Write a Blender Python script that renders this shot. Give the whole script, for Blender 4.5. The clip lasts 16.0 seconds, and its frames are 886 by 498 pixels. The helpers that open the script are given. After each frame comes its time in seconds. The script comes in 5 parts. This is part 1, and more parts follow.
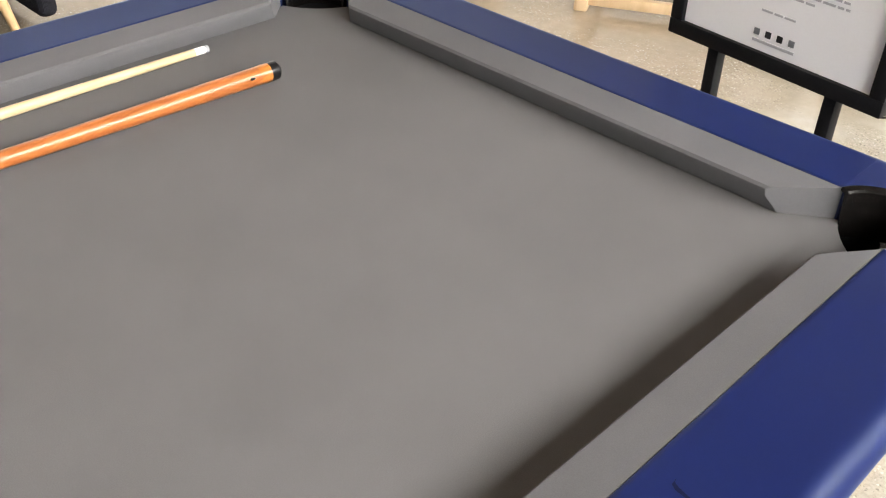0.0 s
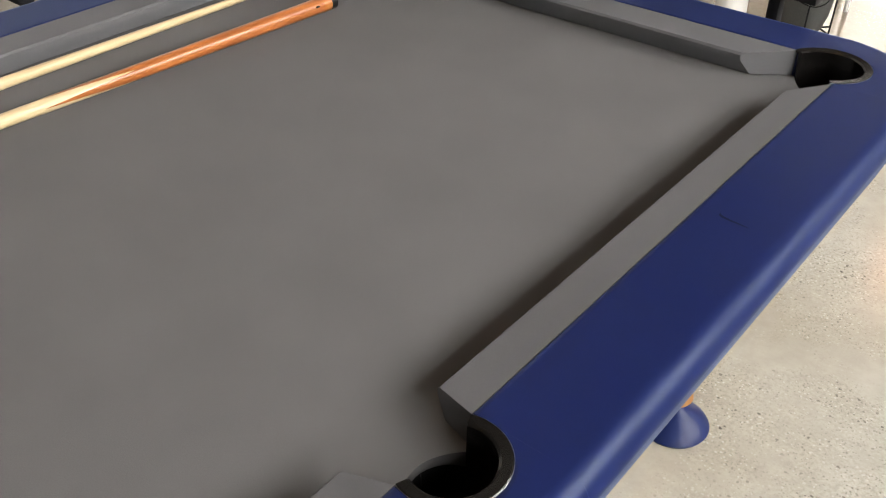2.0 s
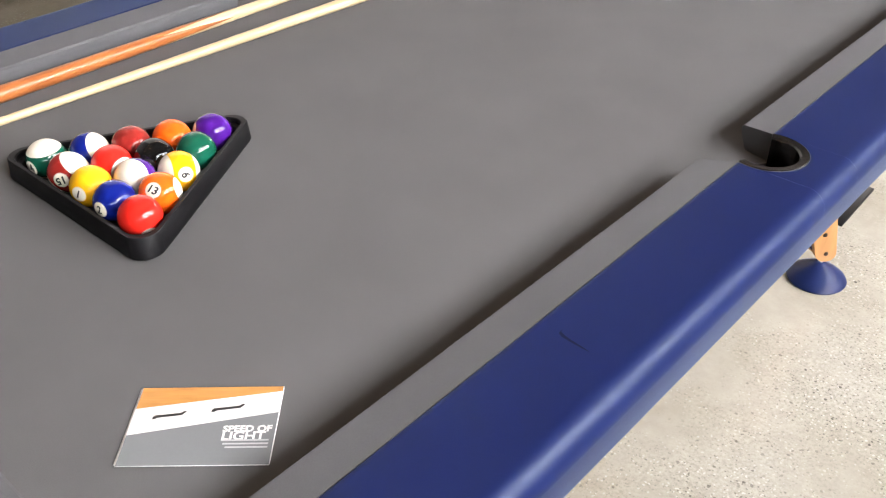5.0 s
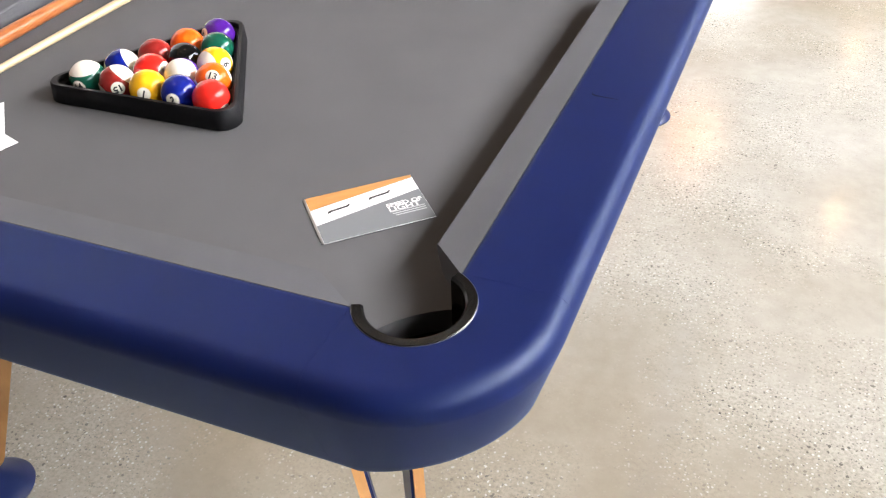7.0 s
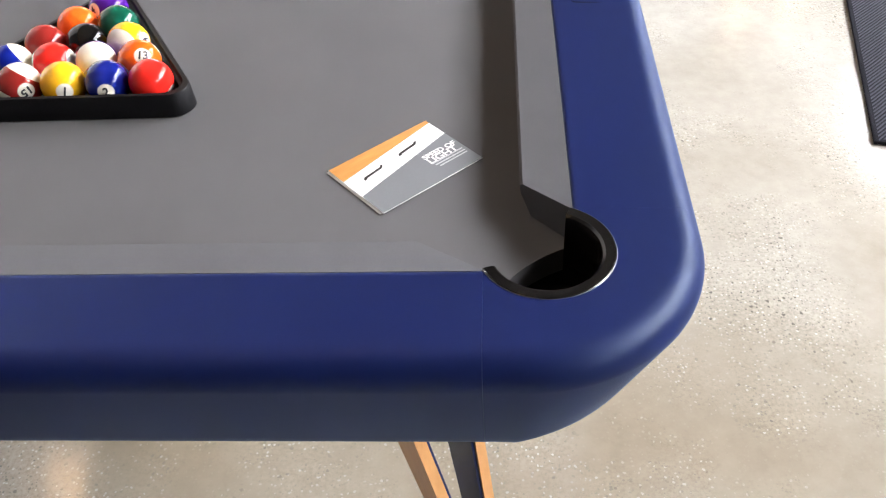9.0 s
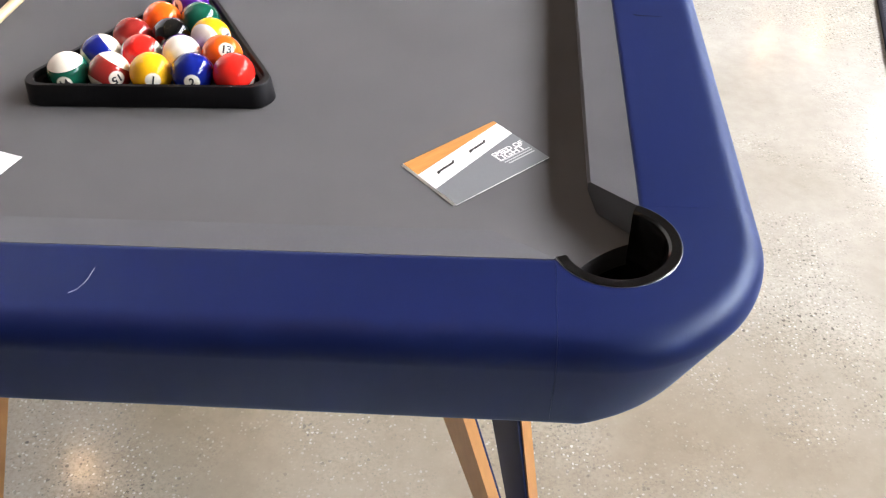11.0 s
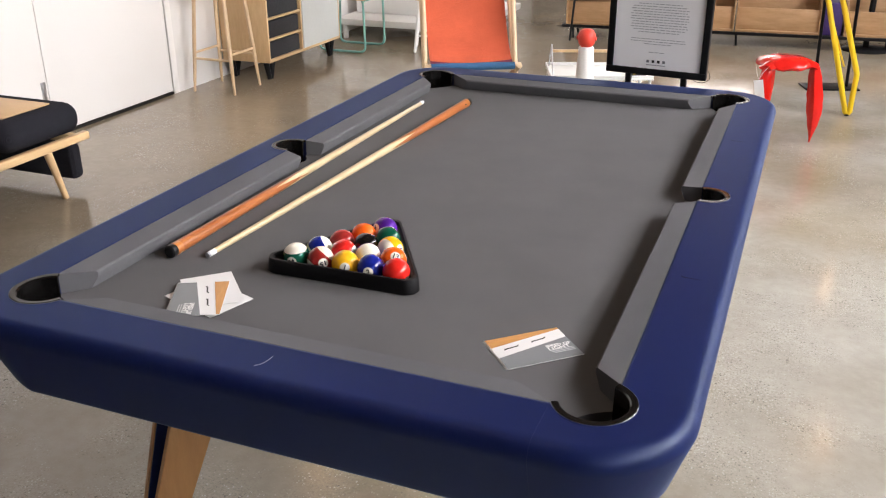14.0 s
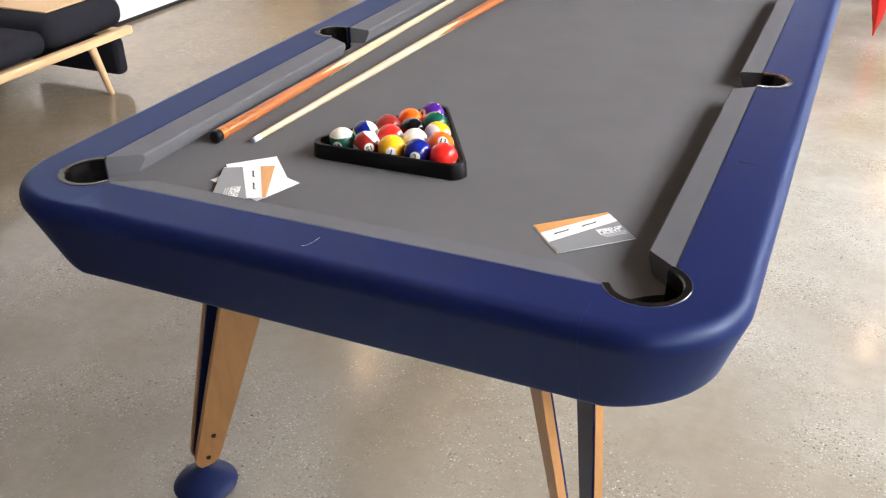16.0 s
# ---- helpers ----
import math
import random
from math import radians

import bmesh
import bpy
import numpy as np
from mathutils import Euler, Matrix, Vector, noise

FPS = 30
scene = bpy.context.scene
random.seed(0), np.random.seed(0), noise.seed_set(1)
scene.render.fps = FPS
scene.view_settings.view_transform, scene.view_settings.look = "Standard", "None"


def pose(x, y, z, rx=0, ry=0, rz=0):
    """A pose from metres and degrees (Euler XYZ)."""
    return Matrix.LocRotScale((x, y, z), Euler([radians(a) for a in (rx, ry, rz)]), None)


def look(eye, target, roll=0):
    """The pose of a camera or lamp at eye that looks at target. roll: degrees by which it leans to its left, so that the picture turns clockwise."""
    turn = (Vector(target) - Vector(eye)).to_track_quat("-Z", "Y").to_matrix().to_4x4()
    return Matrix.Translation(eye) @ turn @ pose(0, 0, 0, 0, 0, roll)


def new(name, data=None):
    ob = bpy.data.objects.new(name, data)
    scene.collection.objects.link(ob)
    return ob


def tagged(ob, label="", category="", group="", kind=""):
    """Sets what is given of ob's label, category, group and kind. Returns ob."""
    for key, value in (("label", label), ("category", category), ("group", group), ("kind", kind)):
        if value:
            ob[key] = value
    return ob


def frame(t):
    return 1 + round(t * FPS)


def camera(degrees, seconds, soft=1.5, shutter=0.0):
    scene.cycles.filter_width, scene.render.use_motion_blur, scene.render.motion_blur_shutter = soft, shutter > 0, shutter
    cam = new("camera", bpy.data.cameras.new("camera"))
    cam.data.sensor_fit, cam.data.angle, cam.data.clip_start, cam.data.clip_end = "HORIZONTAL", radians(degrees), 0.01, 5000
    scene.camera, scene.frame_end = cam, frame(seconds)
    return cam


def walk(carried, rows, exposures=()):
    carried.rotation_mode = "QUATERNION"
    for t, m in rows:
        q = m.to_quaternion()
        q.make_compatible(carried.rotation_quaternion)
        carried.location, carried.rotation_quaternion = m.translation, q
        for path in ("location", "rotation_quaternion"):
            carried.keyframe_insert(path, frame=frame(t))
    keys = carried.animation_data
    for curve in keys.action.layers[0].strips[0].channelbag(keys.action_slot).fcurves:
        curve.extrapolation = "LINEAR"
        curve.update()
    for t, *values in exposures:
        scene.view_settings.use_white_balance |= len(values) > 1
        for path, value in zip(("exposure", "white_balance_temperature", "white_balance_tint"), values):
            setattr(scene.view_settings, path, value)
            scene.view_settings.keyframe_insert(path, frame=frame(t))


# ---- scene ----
PATH = [
    (0, (0.8017, 0.9911, 1.4036), (-0.3560, 2.1188, 0.2254), 0.62),
    (0.5, (0.7907, 0.8428, 1.4122), (-0.1850, 2.1509, 0.2559), 0.29),
    (1, (0.8541, 0.7650, 1.4126), (-0.1165, 2.0923, 0.2740), -0.06),
    (1.5, (0.9256, 0.6850, 1.4330), (-0.1002, 1.9338, 0.2548), -0.77),
    (2, (0.9052, 0.5586, 1.4241), (-0.1233, 1.8074, 0.2483), 0.14),
    (2.5, (0.8659, 0.4054, 1.4253), (-0.1012, 1.6978, 0.2443), -0.33),
    (3, (0.8832, 0.2941, 1.4333), (-0.1300, 1.5682, 0.2714), -0.76),
    (3.5, (0.9638, 0.1878, 1.4486), (-0.1430, 1.3647, 0.2698), -1.00),
    (4, (0.9835, 0.0889, 1.4447), (-0.1448, 1.2478, 0.2683), -0.31),
    (6.5, (0.9676, -0.5376, 1.4368), (0.1407, 0.8594, 0.2686), -2.75),
    (7, (0.8571, -0.6651, 1.4430), (0.2050, 0.7811, 0.2251), -3.19),
    (7.5, (0.7840, -0.7042, 1.4314), (0.2443, 0.7666, 0.1883), -4.17),
    (8, (0.6677, -0.6661, 1.4153), (0.3206, 0.8146, 0.1165), -5.60),
    (10.5, (0.4046, -0.6676, 1.4124), (0.3813, 0.7982, 0.0519), -1.78),
    (11, (0.4262, -0.7313, 1.4341), (0.2773, 0.7615, 0.1114), -1.98),
    (11.5, (0.5461, -0.8116, 1.4635), (0.1393, 0.7119, 0.2334), -0.99),
    (12, (0.6413, -0.8916, 1.4938), (0.0331, 0.6359, 0.3550), -1.08),
    (12.5, (0.6598, -1.0133, 1.5298), (0.0241, 0.5956, 0.5261), -1.09),
    (13, (0.6837, -1.1324, 1.5598), (0.0340, 0.5571, 0.7093), -0.67),
    (13.5, (0.7151, -1.1895, 1.5751), (0.0996, 0.5355, 0.7715), 0.14),
    (14, (0.7561, -1.1921, 1.5838), (0.0716, 0.5093, 0.7860), -0.24),
    (14.5, (0.7671, -1.1896, 1.5689), (0.0224, 0.4576, 0.7133), -1.05),
    (15, (0.7578, -1.1803, 1.5522), (-0.0085, 0.4241, 0.6364), -1.60),
    (15.5, (0.7534, -1.1817, 1.5453), (-0.0016, 0.4055, 0.5909), -1.57),
    (16, (0.7439, -1.1854, 1.5334), (0.0055, 0.3922, 0.5507), -1.35),
]
cam = camera(52.13, 16.0, soft=1.15)
walk(cam, [(t, look(eye, target, roll)) for t, eye, target, roll in PATH],
     exposures=[(0.0, -0.03, 6950, 11), (0.5, -0.26, 7000, 11), (1.0, -0.70, 7000, 11), (1.5, -0.69, 6950, 10), (2.0, -0.60, 6900, 10), (2.5, -0.46, 6850, 10), (3.0, -0.34, 6800, 10), (3.5, -0.22, 6700, 11), (4.0, -0.11, 6650, 12), (6.5, -0.06, 6450, 13), (7.0, -0.05, 6400, 13),
                (8.0, 0.02, 6350, 13), (10.5, 0.0, 6250, 14), (11.5, -0.05, 6450, 15), (12.0, 0.04, 6450, 16), (12.5, -0.16, 6450, 16), (13.0, -0.52, 6500, 15), (14.0, -0.60, 6550, 15), (14.5, -0.58, 6550, 15), (15.0, -0.51, 6500, 15), (15.5, -0.22, 6450, 15), (16.0, -0.18, 6400, 14)])

# ---- light: overcast daylight through tall windows, a few warm pendants ----
world = bpy.data.worlds.new("sky")
scene.world = world
world.use_nodes = True
wn = world.node_tree.nodes
sky = wn.new("ShaderNodeTexSky")
sky.sky_type = "NISHITA"
sky.sun_disc = False
sky.sun_elevation = radians(35)
sky.sun_rotation = radians(115)
world.node_tree.links.new(sky.outputs[0], wn["Background"].inputs[0])
wn["Background"].inputs[1].default_value = 0.08


def area_lamp(name, eye, target, sx, sy, watts, colour):
    d = bpy.data.lights.new(name, "AREA")
    d.shape, d.size, d.size_y, d.energy, d.color = "RECTANGLE", sx, sy, watts, colour
    ob = new(name, d)
    ob.matrix_world = look(eye, target)
    return ob


EAST, NORTH, WEST, SOUTH, CEIL = 4.3, 13.2, -3.47, -8.0, 6.8
SPLIT = 1.0                                  # the west wall is white north of this; the unseen rest is darkened
area_lamp("window_light_east", (EAST + 0.32, 1.75, 3.25), (0, 1.75, 1.85), 5.2, 2.0, 900, (0.98, 0.985, 0.99))
area_lamp("window_light_north_east", (EAST + 0.32, 6.1, 3.25), (0, 6.1, 1.85), 3.4, 2.0, 430, (0.975, 0.985, 1.0))
area_lamp("window_light_south_east", (EAST + 0.32, -3.3, 2.75), (0, -3.3, 1.8), 4.4, 0.7, 190, (0.92, 0.97, 1.0))
area_lamp("window_light_north", (-1.6, NORTH + 0.40, 3.0), (-1.6, 0, 2.2), 3.2, 2.4, 250, (1.0, 0.94, 0.86))

# ---- materials ----
def material(name):
    m = bpy.data.materials.new(name)
    m.use_nodes = True
    return m, m.node_tree.nodes, m.node_tree.links, m.node_tree.nodes["Principled BSDF"]


def noise_node(n, l, scale, detail=4.0, rough=0.55, coord=None, stretch=None):
    tc = n.new("ShaderNodeTexCoord")
    out = tc.outputs[coord or "Object"]
    if stretch:
        mp = n.new("ShaderNodeMapping")
        mp.inputs["Scale"].default_value = stretch
        l.new(out, mp.inputs[0])
        out = mp.outputs[0]
    t = n.new("ShaderNodeTexNoise")
    t.inputs["Scale"].default_value, t.inputs["Detail"].default_value, t.inputs["Roughness"].default_value = scale, detail, rough
    l.new(out, t.inputs["Vector"])
    return t.outputs["Fac"]


def ramp(n, l, fac, stops):
    r = n.new("ShaderNodeValToRGB")
    els = r.color_ramp.elements
    while len(els) < len(stops):
        els.new(0.5)
    for e, (p, c) in zip(els, stops):
        e.position, e.color = p, (*c, 1)
    l.new(fac, r.inputs[0])
    return r.outputs[0]


def mixed(n, l, fac, a, b, kind="MIX"):
    m = n.new("ShaderNodeMix")
    m.data_type, m.blend_type = "RGBA", kind
    for sock, v in ((m.inputs[0], fac), (m.inputs[6], a), (m.inputs[7], b)):
        if isinstance(v, (int, float)):
            sock.default_value = v
        elif isinstance(v, tuple):
            sock.default_value = (*v, 1)
        else:
            l.new(v, sock)
    return m.outputs[2]


def bump(n, l, b, height, strength, distance):
    k = n.new("ShaderNodeBump")
    k.inputs["Strength"].default_value, k.inputs["Distance"].default_value = strength, distance
    l.new(height, k.inputs["Height"])
    l.new(k.outputs[0], b.inputs["Normal"])
    return k


def shade(c, f):
    return tuple(min(1.0, v * f) for v in c)


def surface(name, colour, rough=0.5, metal=0.0, grain=60.0, vary=0.12, relief=0.15, depth=0.001, stretch=None, sheen=0.0, spec=0.5, coat=0.0, wide=3.0):
    """A material with variation at two scales and a fine relief."""
    m, n, l, b = material(name)
    fine = noise_node(n, l, grain, 5, 0.6, stretch=stretch)
    broad = noise_node(n, l, wide, 3, 0.5)
    c1 = ramp(n, l, fine, [(0.25, shade(colour, 1 - vary)), (0.75, shade(colour, 1 + vary))])
    c2 = ramp(n, l, broad, [(0.3, (1 - vary * 0.6,) * 3), (0.7, (1.0, 1.0, 1.0))])
    l.new(mixed(n, l, 1.0, c1, c2, "MULTIPLY"), b.inputs["Base Color"])
    rr = n.new("ShaderNodeMapRange")
    rr.inputs[3].default_value, rr.inputs[4].default_value = max(0.02, rough - 0.07), min(1.0, rough + 0.07)
    l.new(broad, rr.inputs[0])
    l.new(rr.outputs[0], b.inputs["Roughness"])
    b.inputs["Metallic"].default_value = metal
    b.inputs["Specular IOR Level"].default_value = spec
    b.inputs["Coat Weight"].default_value = coat
    b.inputs["Coat Roughness"].default_value = 0.08
    if sheen:
        b.inputs["Sheen Weight"].default_value = sheen
        b.inputs["Sheen Roughness"].default_value = 0.4
    if relief:
        bump(n, l, b, fine, relief, depth)
    return m


def wood(name, light, dark, rough=0.4, stretch=(2.0, 2.0, 0.25), scale=22.0, coat=0.0):
    m, n, l, b = material(name)
    g = noise_node(n, l, scale, 6, 0.65, stretch=stretch)
    g2 = noise_node(n, l, 2.5, 3, 0.5, stretch=stretch)
    c = ramp(n, l, g, [(0.3, dark), (0.7, light)])
    c2 = ramp(n, l, g2, [(0.3, (0.82, 0.8, 0.78)), (0.7, (1, 1, 1))])
    l.new(mixed(n, l, 1.0, c, c2, "MULTIPLY"), b.inputs["Base Color"])
    b.inputs["Roughness"].default_value = rough
    b.inputs["Coat Weight"].default_value = coat
    b.inputs["Coat Roughness"].default_value = 0.06
    bump(n, l, b, g, 0.12, 0.0006)
    return m


def weave(name, colour, scale, rough=0.9, vary=0.35):
    """A twill: slanted waves broken up by noise."""
    m, n, l, b = material(name)
    tc = n.new("ShaderNodeTexCoord")
    mp = n.new("ShaderNodeMapping")
    mp.inputs["Rotation"].default_value = (0, 0, radians(35))
    l.new(tc.outputs["Object"], mp.inputs[0])
    w = n.new("ShaderNodeTexWave")
    w.inputs["Scale"].default_value, w.inputs["Distortion"].default_value = scale, 1.2
    l.new(mp.outputs[0], w.inputs[0])
    c = ramp(n, l, w.outputs["Fac"], [(0.2, shade(colour, 1 - vary)), (0.8, shade(colour, 1 + vary))])
    broad = noise_node(n, l, 5.0, 4)
    c2 = ramp(n, l, broad, [(0.3, (0.86, 0.86, 0.87)), (0.7, (1, 1, 1))])
    l.new(mixed(n, l, 1.0, c, c2, "MULTIPLY"), b.inputs["Base Color"])
    b.inputs["Roughness"].default_value = rough
    b.inputs["Specular IOR Level"].default_value = 0.08
    bump(n, l, b, w.outputs["Fac"], 0.5, 0.003)
    return m


def leatherette(name, colour, gloss=0.02, rough=0.35, tint=(1, 1, 1)):
    """Padded leatherette: dull colour under a soft gloss, with a fine grain."""
    m, n, l, b = material(name)
    fine = noise_node(n, l, 700, 5, 0.6)
    broad = noise_node(n, l, 4.0, 3, 0.5)
    c = mixed(n, l, 1.0, ramp(n, l, fine, [(0.25, shade(colour, 0.93)), (0.75, shade(colour, 1.07))]), ramp(n, l, broad, [(0.3, (0.92, 0.92, 0.94)), (0.7, (1, 1, 1))]), "MULTIPLY")
    l.new(c, b.inputs["Base Color"])
    b.inputs["Roughness"].default_value = 0.6
    b.inputs["Specular IOR Level"].default_value = 0.0
    k = bump(n, l, b, fine, 0.14, 0.0005)
    g = n.new("ShaderNodeBsdfAnisotropic")
    rr = n.new("ShaderNodeMapRange")
    rr.inputs[3].default_value, rr.inputs[4].default_value = rough - 0.04, rough + 0.04
    l.new(broad, rr.inputs[0])
    l.new(rr.outputs[0], g.inputs["Roughness"])
    g.inputs["Color"].default_value = (*tint, 1)
    l.new(k.outputs[0], g.inputs["Normal"])
    fr = n.new("ShaderNodeFresnel")
    fr.inputs["IOR"].default_value = 1.42
    l.new(k.outputs[0], fr.inputs["Normal"])
    part_gloss = n.new("ShaderNodeMath")
    part_gloss.operation = "MULTIPLY_ADD"
    part_gloss.inputs[1].default_value, part_gloss.inputs[2].default_value = 0.35 * gloss / 0.0301, 0.65 * gloss
    l.new(fr.outputs[0], part_gloss.inputs[0])
    mix = n.new("ShaderNodeMixShader")
    l.new(part_gloss.outputs[0], mix.inputs[0])
    l.new(b.outputs[0], mix.inputs[1])
    l.new(g.outputs[0], mix.inputs[2])
    l.new(mix.outputs[0], n["Material Output"].inputs["Surface"])
    return m


def floor_material():
    """Polished concrete: clouded tan-grey paste, worn through to dark and pale aggregate in ragged patches."""
    m, n, l, b = material("polished_concrete")
    tc = n.new("ShaderNodeTexCoord")
    cloud = noise_node(n, l, 0.8, 6, 0.6)
    patch = noise_node(n, l, 4.0, 5, 0.62)
    mottle = noise_node(n, l, 22.0, 5, 0.6)
    # the daylight's fall-off is painted in: paste paler to the south and east
    sep = n.new("ShaderNodeSeparateXYZ")
    l.new(tc.outputs["Object"], sep.inputs[0])
    way = n.new("ShaderNodeMath")
    way.operation = "MULTIPLY_ADD"
    way.inputs[1].default_value, way.inputs[2].default_value = -0.014, 0.018
    l.new(sep.outputs["Y"], way.inputs[0])
    painted_daylight = n.new("ShaderNodeMath")
    painted_daylight.operation = "MULTIPLY_ADD"
    painted_daylight.inputs[1].default_value = 0.065
    l.new(sep.outputs["X"], painted_daylight.inputs[0])
    l.new(way.outputs[0], painted_daylight.inputs[2])
    show = n.new("ShaderNodeMath")
    show.operation = "ADD"
    l.new(noise_node(n, l, 0.5, 3, 0.5), show.inputs[0])
    l.new(painted_daylight.outputs[0], show.inputs[1])
    where = ramp(n, l, noise_node(n, l, 2.1, 6, 0.68), [(0.44, (0.05, 0.05, 0.05)), (0.60, (1, 1, 1))])
    # the brown stop carries the shade under and west of the table
    pale = ramp(n, l, show.outputs[0], [(0.41, (0.300, 0.250, 0.182)), (0.60, (0.475, 0.458, 0.408))])
    base = mixed(n, l, 1.0, pale, ramp(n, l, cloud, [(0.3, (0.94, 0.937, 0.93)), (0.7, (1.03, 1.03, 1.03))]), "MULTIPLY")
    base = mixed(n, l, 1.0, base, ramp(n, l, patch, [(0.3, (0.90, 0.897, 0.885)), (0.65, (1, 1, 1))]), "MULTIPLY")
    base = mixed(n, l, 1.0, base, ramp(n, l, mottle, [(0.35, (0.93, 0.925, 0.915)), (0.65, (1.03, 1.03, 1.03))]), "MULTIPLY")
    grit = noise_node(n, l, 120.0, 4, 0.7)
    base = mixed(n, l, where, base, mixed(n, l, 1.0, base, ramp(n, l, grit, [(0.36, (0.76, 0.75, 0.73)), (0.58, (1.10, 1.10, 1.09))]), "MULTIPLY"))
    # ragged chips: the cells are pulled about by noise
    warp = n.new("ShaderNodeTexNoise")
    warp.inputs["Scale"].default_value = 90.0
    l.new(tc.outputs["Object"], warp.inputs["Vector"])
    pull = n.new("ShaderNodeVectorMath")
    pull.operation = "MULTIPLY_ADD"
    pull.inputs[1].default_value = (0.008, 0.008, 0.008)
    l.new(warp.outputs["Color"], pull.inputs[0])
    l.new(tc.outputs["Object"], pull.inputs[2])
    for scale, lo, hi, few, colour in ((150.0, 0.24, 0.34, 0.64, (0.19, 0.175, 0.15)), (105.0, 0.22, 0.30, 0.52, (0.57, 0.55, 0.50)), (80.0, 0.22, 0.29, 0.80, (0.15, 0.137, 0.115)), (46.0, 0.15, 0.20, 0.92, (0.09, 0.08, 0.07))):
        v = n.new("ShaderNodeTexVoronoi")
        v.inputs["Scale"].default_value = scale
        l.new(pull.outputs[0], v.inputs["Vector"])
        dots = ramp(n, l, v.outputs["Distance"], [(lo, (1, 1, 1)), (hi, (0, 0, 0))])
        pick = n.new("ShaderNodeSeparateColor")
        l.new(v.outputs["Color"], pick.inputs[0])
        some = ramp(n, l, pick.outputs[0], [(few, (0, 0, 0)), (few + 0.04, (1, 1, 1))])
        f = mixed(n, l, 1.0, mixed(n, l, 1.0, dots, some, "MULTIPLY"), where, "MULTIPLY")
        base = mixed(n, l, f, base, colour)
    l.new(base, b.inputs["Base Color"])
    rr = n.new("ShaderNodeMapRange")
    rr.inputs[3].default_value, rr.inputs[4].default_value = 0.09, 0.18
    l.new(patch, rr.inputs[0])
    l.new(rr.outputs[0], b.inputs["Roughness"])
    bump(n, l, b, noise_node(n, l, 9.0, 3), 0.04, 0.002)
    return m


CLOTH = surface("billiard_cloth", (0.118, 0.115, 0.118), 0.95, grain=900, vary=0.15, relief=0.25, depth=0.0004, spec=0.02, wide=7.0)
CUSHION = surface("cushion_cloth", (0.106, 0.105, 0.111), 0.92, grain=900, vary=0.12, relief=0.3, depth=0.0004, sheen=0.05, spec=0.03, wide=9.0)
BLUE = leatherette("blue_leatherette", (0.0040, 0.0092, 0.060), 0.029, 0.43, (0.70, 0.82, 1.0))
CREASE_SHADE = leatherette("painted_crease_shade", (0.0021, 0.0044, 0.024), 0.014, 0.50)
RIM_BLACK = leatherette("black_rim_plastic", (0.005, 0.0045, 0.0042), 0.045, 0.18)
BLUE_STEEL = surface("blue_steel", (0.011, 0.020, 0.085), 0.36, grain=300, vary=0.06, relief=0.05, depth=0.0003, spec=0.2)
SEAM = surface("blue_seam_mark", (0.002, 0.004, 0.022), 0.5, grain=200)
LEG_WOOD = wood("oiled_leg_wood", (0.56, 0.29, 0.105), (0.43, 0.20, 0.068), 0.4, (1.5, 1.5, 0.2), 26)
BLACK = surface("black_plastic", (0.009, 0.009, 0.010), 0.33, grain=250, vary=0.15, relief=0.08, depth=0.0004, spec=0.22)
CUP = surface("black_pocket_leather", (0.007, 0.007, 0.008), 0.85, grain=180, vary=0.3, relief=0.3, depth=0.001, spec=0.12)
RACK = surface("black_rack_plastic", (0.006, 0.0057, 0.0065), 0.5, grain=350, vary=0.2, relief=0.12, depth=0.0004, spec=0.14)
BOLT = surface("dark_bolt", (0.03, 0.018, 0.012), 0.4, metal=0.6, grain=300)
RIM_STEEL = surface("dull_steel", (0.30, 0.30, 0.31), 0.35, metal=1.0, grain=200)
STEEL = surface("brushed_steel", (0.55, 0.55, 0.56), 0.3, metal=1.0, grain=200)
SHAFT = wood("maple_shaft", (0.64, 0.51, 0.31), (0.55, 0.42, 0.24), 0.34, (8.0, 8.0, 0.6), 20, coat=0.15)
BUTT = wood("lacquered_butt_wood", (0.42, 0.142, 0.036), (0.30, 0.088, 0.022), 0.32, (10.0, 10.0, 1.2), 14, coat=0.15)
FERRULE = surface("white_ferrule", (0.85, 0.85, 0.82), 0.35, grain=200, vary=0.04)
TIP = surface("grey_cue_tip", (0.35, 0.36, 0.38), 0.8, grain=400)
PAPER = surface("white_card", (0.76, 0.75, 0.745), 0.5, grain=300, vary=0.02, relief=0.02)
SHEET = surface("bright_white_sheet", (0.93, 0.93, 0.935), 0.35, grain=300, vary=0.015, relief=0.01)
INK_GREY = surface("grey_print", (0.17, 0.18, 0.19), 0.4, grain=300, vary=0.03, relief=0.02)
INK_TAN = wood("wood_print", (0.62, 0.30, 0.08), (0.50, 0.22, 0.05), 0.4, (1.0, 8.0, 1.0), 20)
INK_BLACK = surface("black_print", (0.015, 0.015, 0.015), 0.45, grain=300)
INK_PALE = surface("pale_print", (0.50, 0.50, 0.52), 0.5, grain=300)
WHITE_WALL = surface("white_wall_paint", (0.74, 0.73, 0.70), 0.55, grain=220, vary=0.03, relief=0.1, depth=0.0008, wide=0.8)
GREY_WALL = surface("dark_grey_wall_paint", (0.10, 0.095, 0.09), 0.6, grain=220, vary=0.05, relief=0.1, depth=0.0008, wide=0.8)
WHITE_DOOR = surface("white_door_paint", (0.82, 0.805, 0.77), 0.4, grain=120, vary=0.02, relief=0.04, depth=0.0005, wide=0.9)
CEILING = surface("ceiling_paint", (0.07, 0.064, 0.057), 0.8, grain=50, vary=0.06)
FLOOR = floor_material()
DARK_GAP = surface("dark_metal_threshold", (0.03, 0.028, 0.025), 0.5, metal=0.5, grain=150)
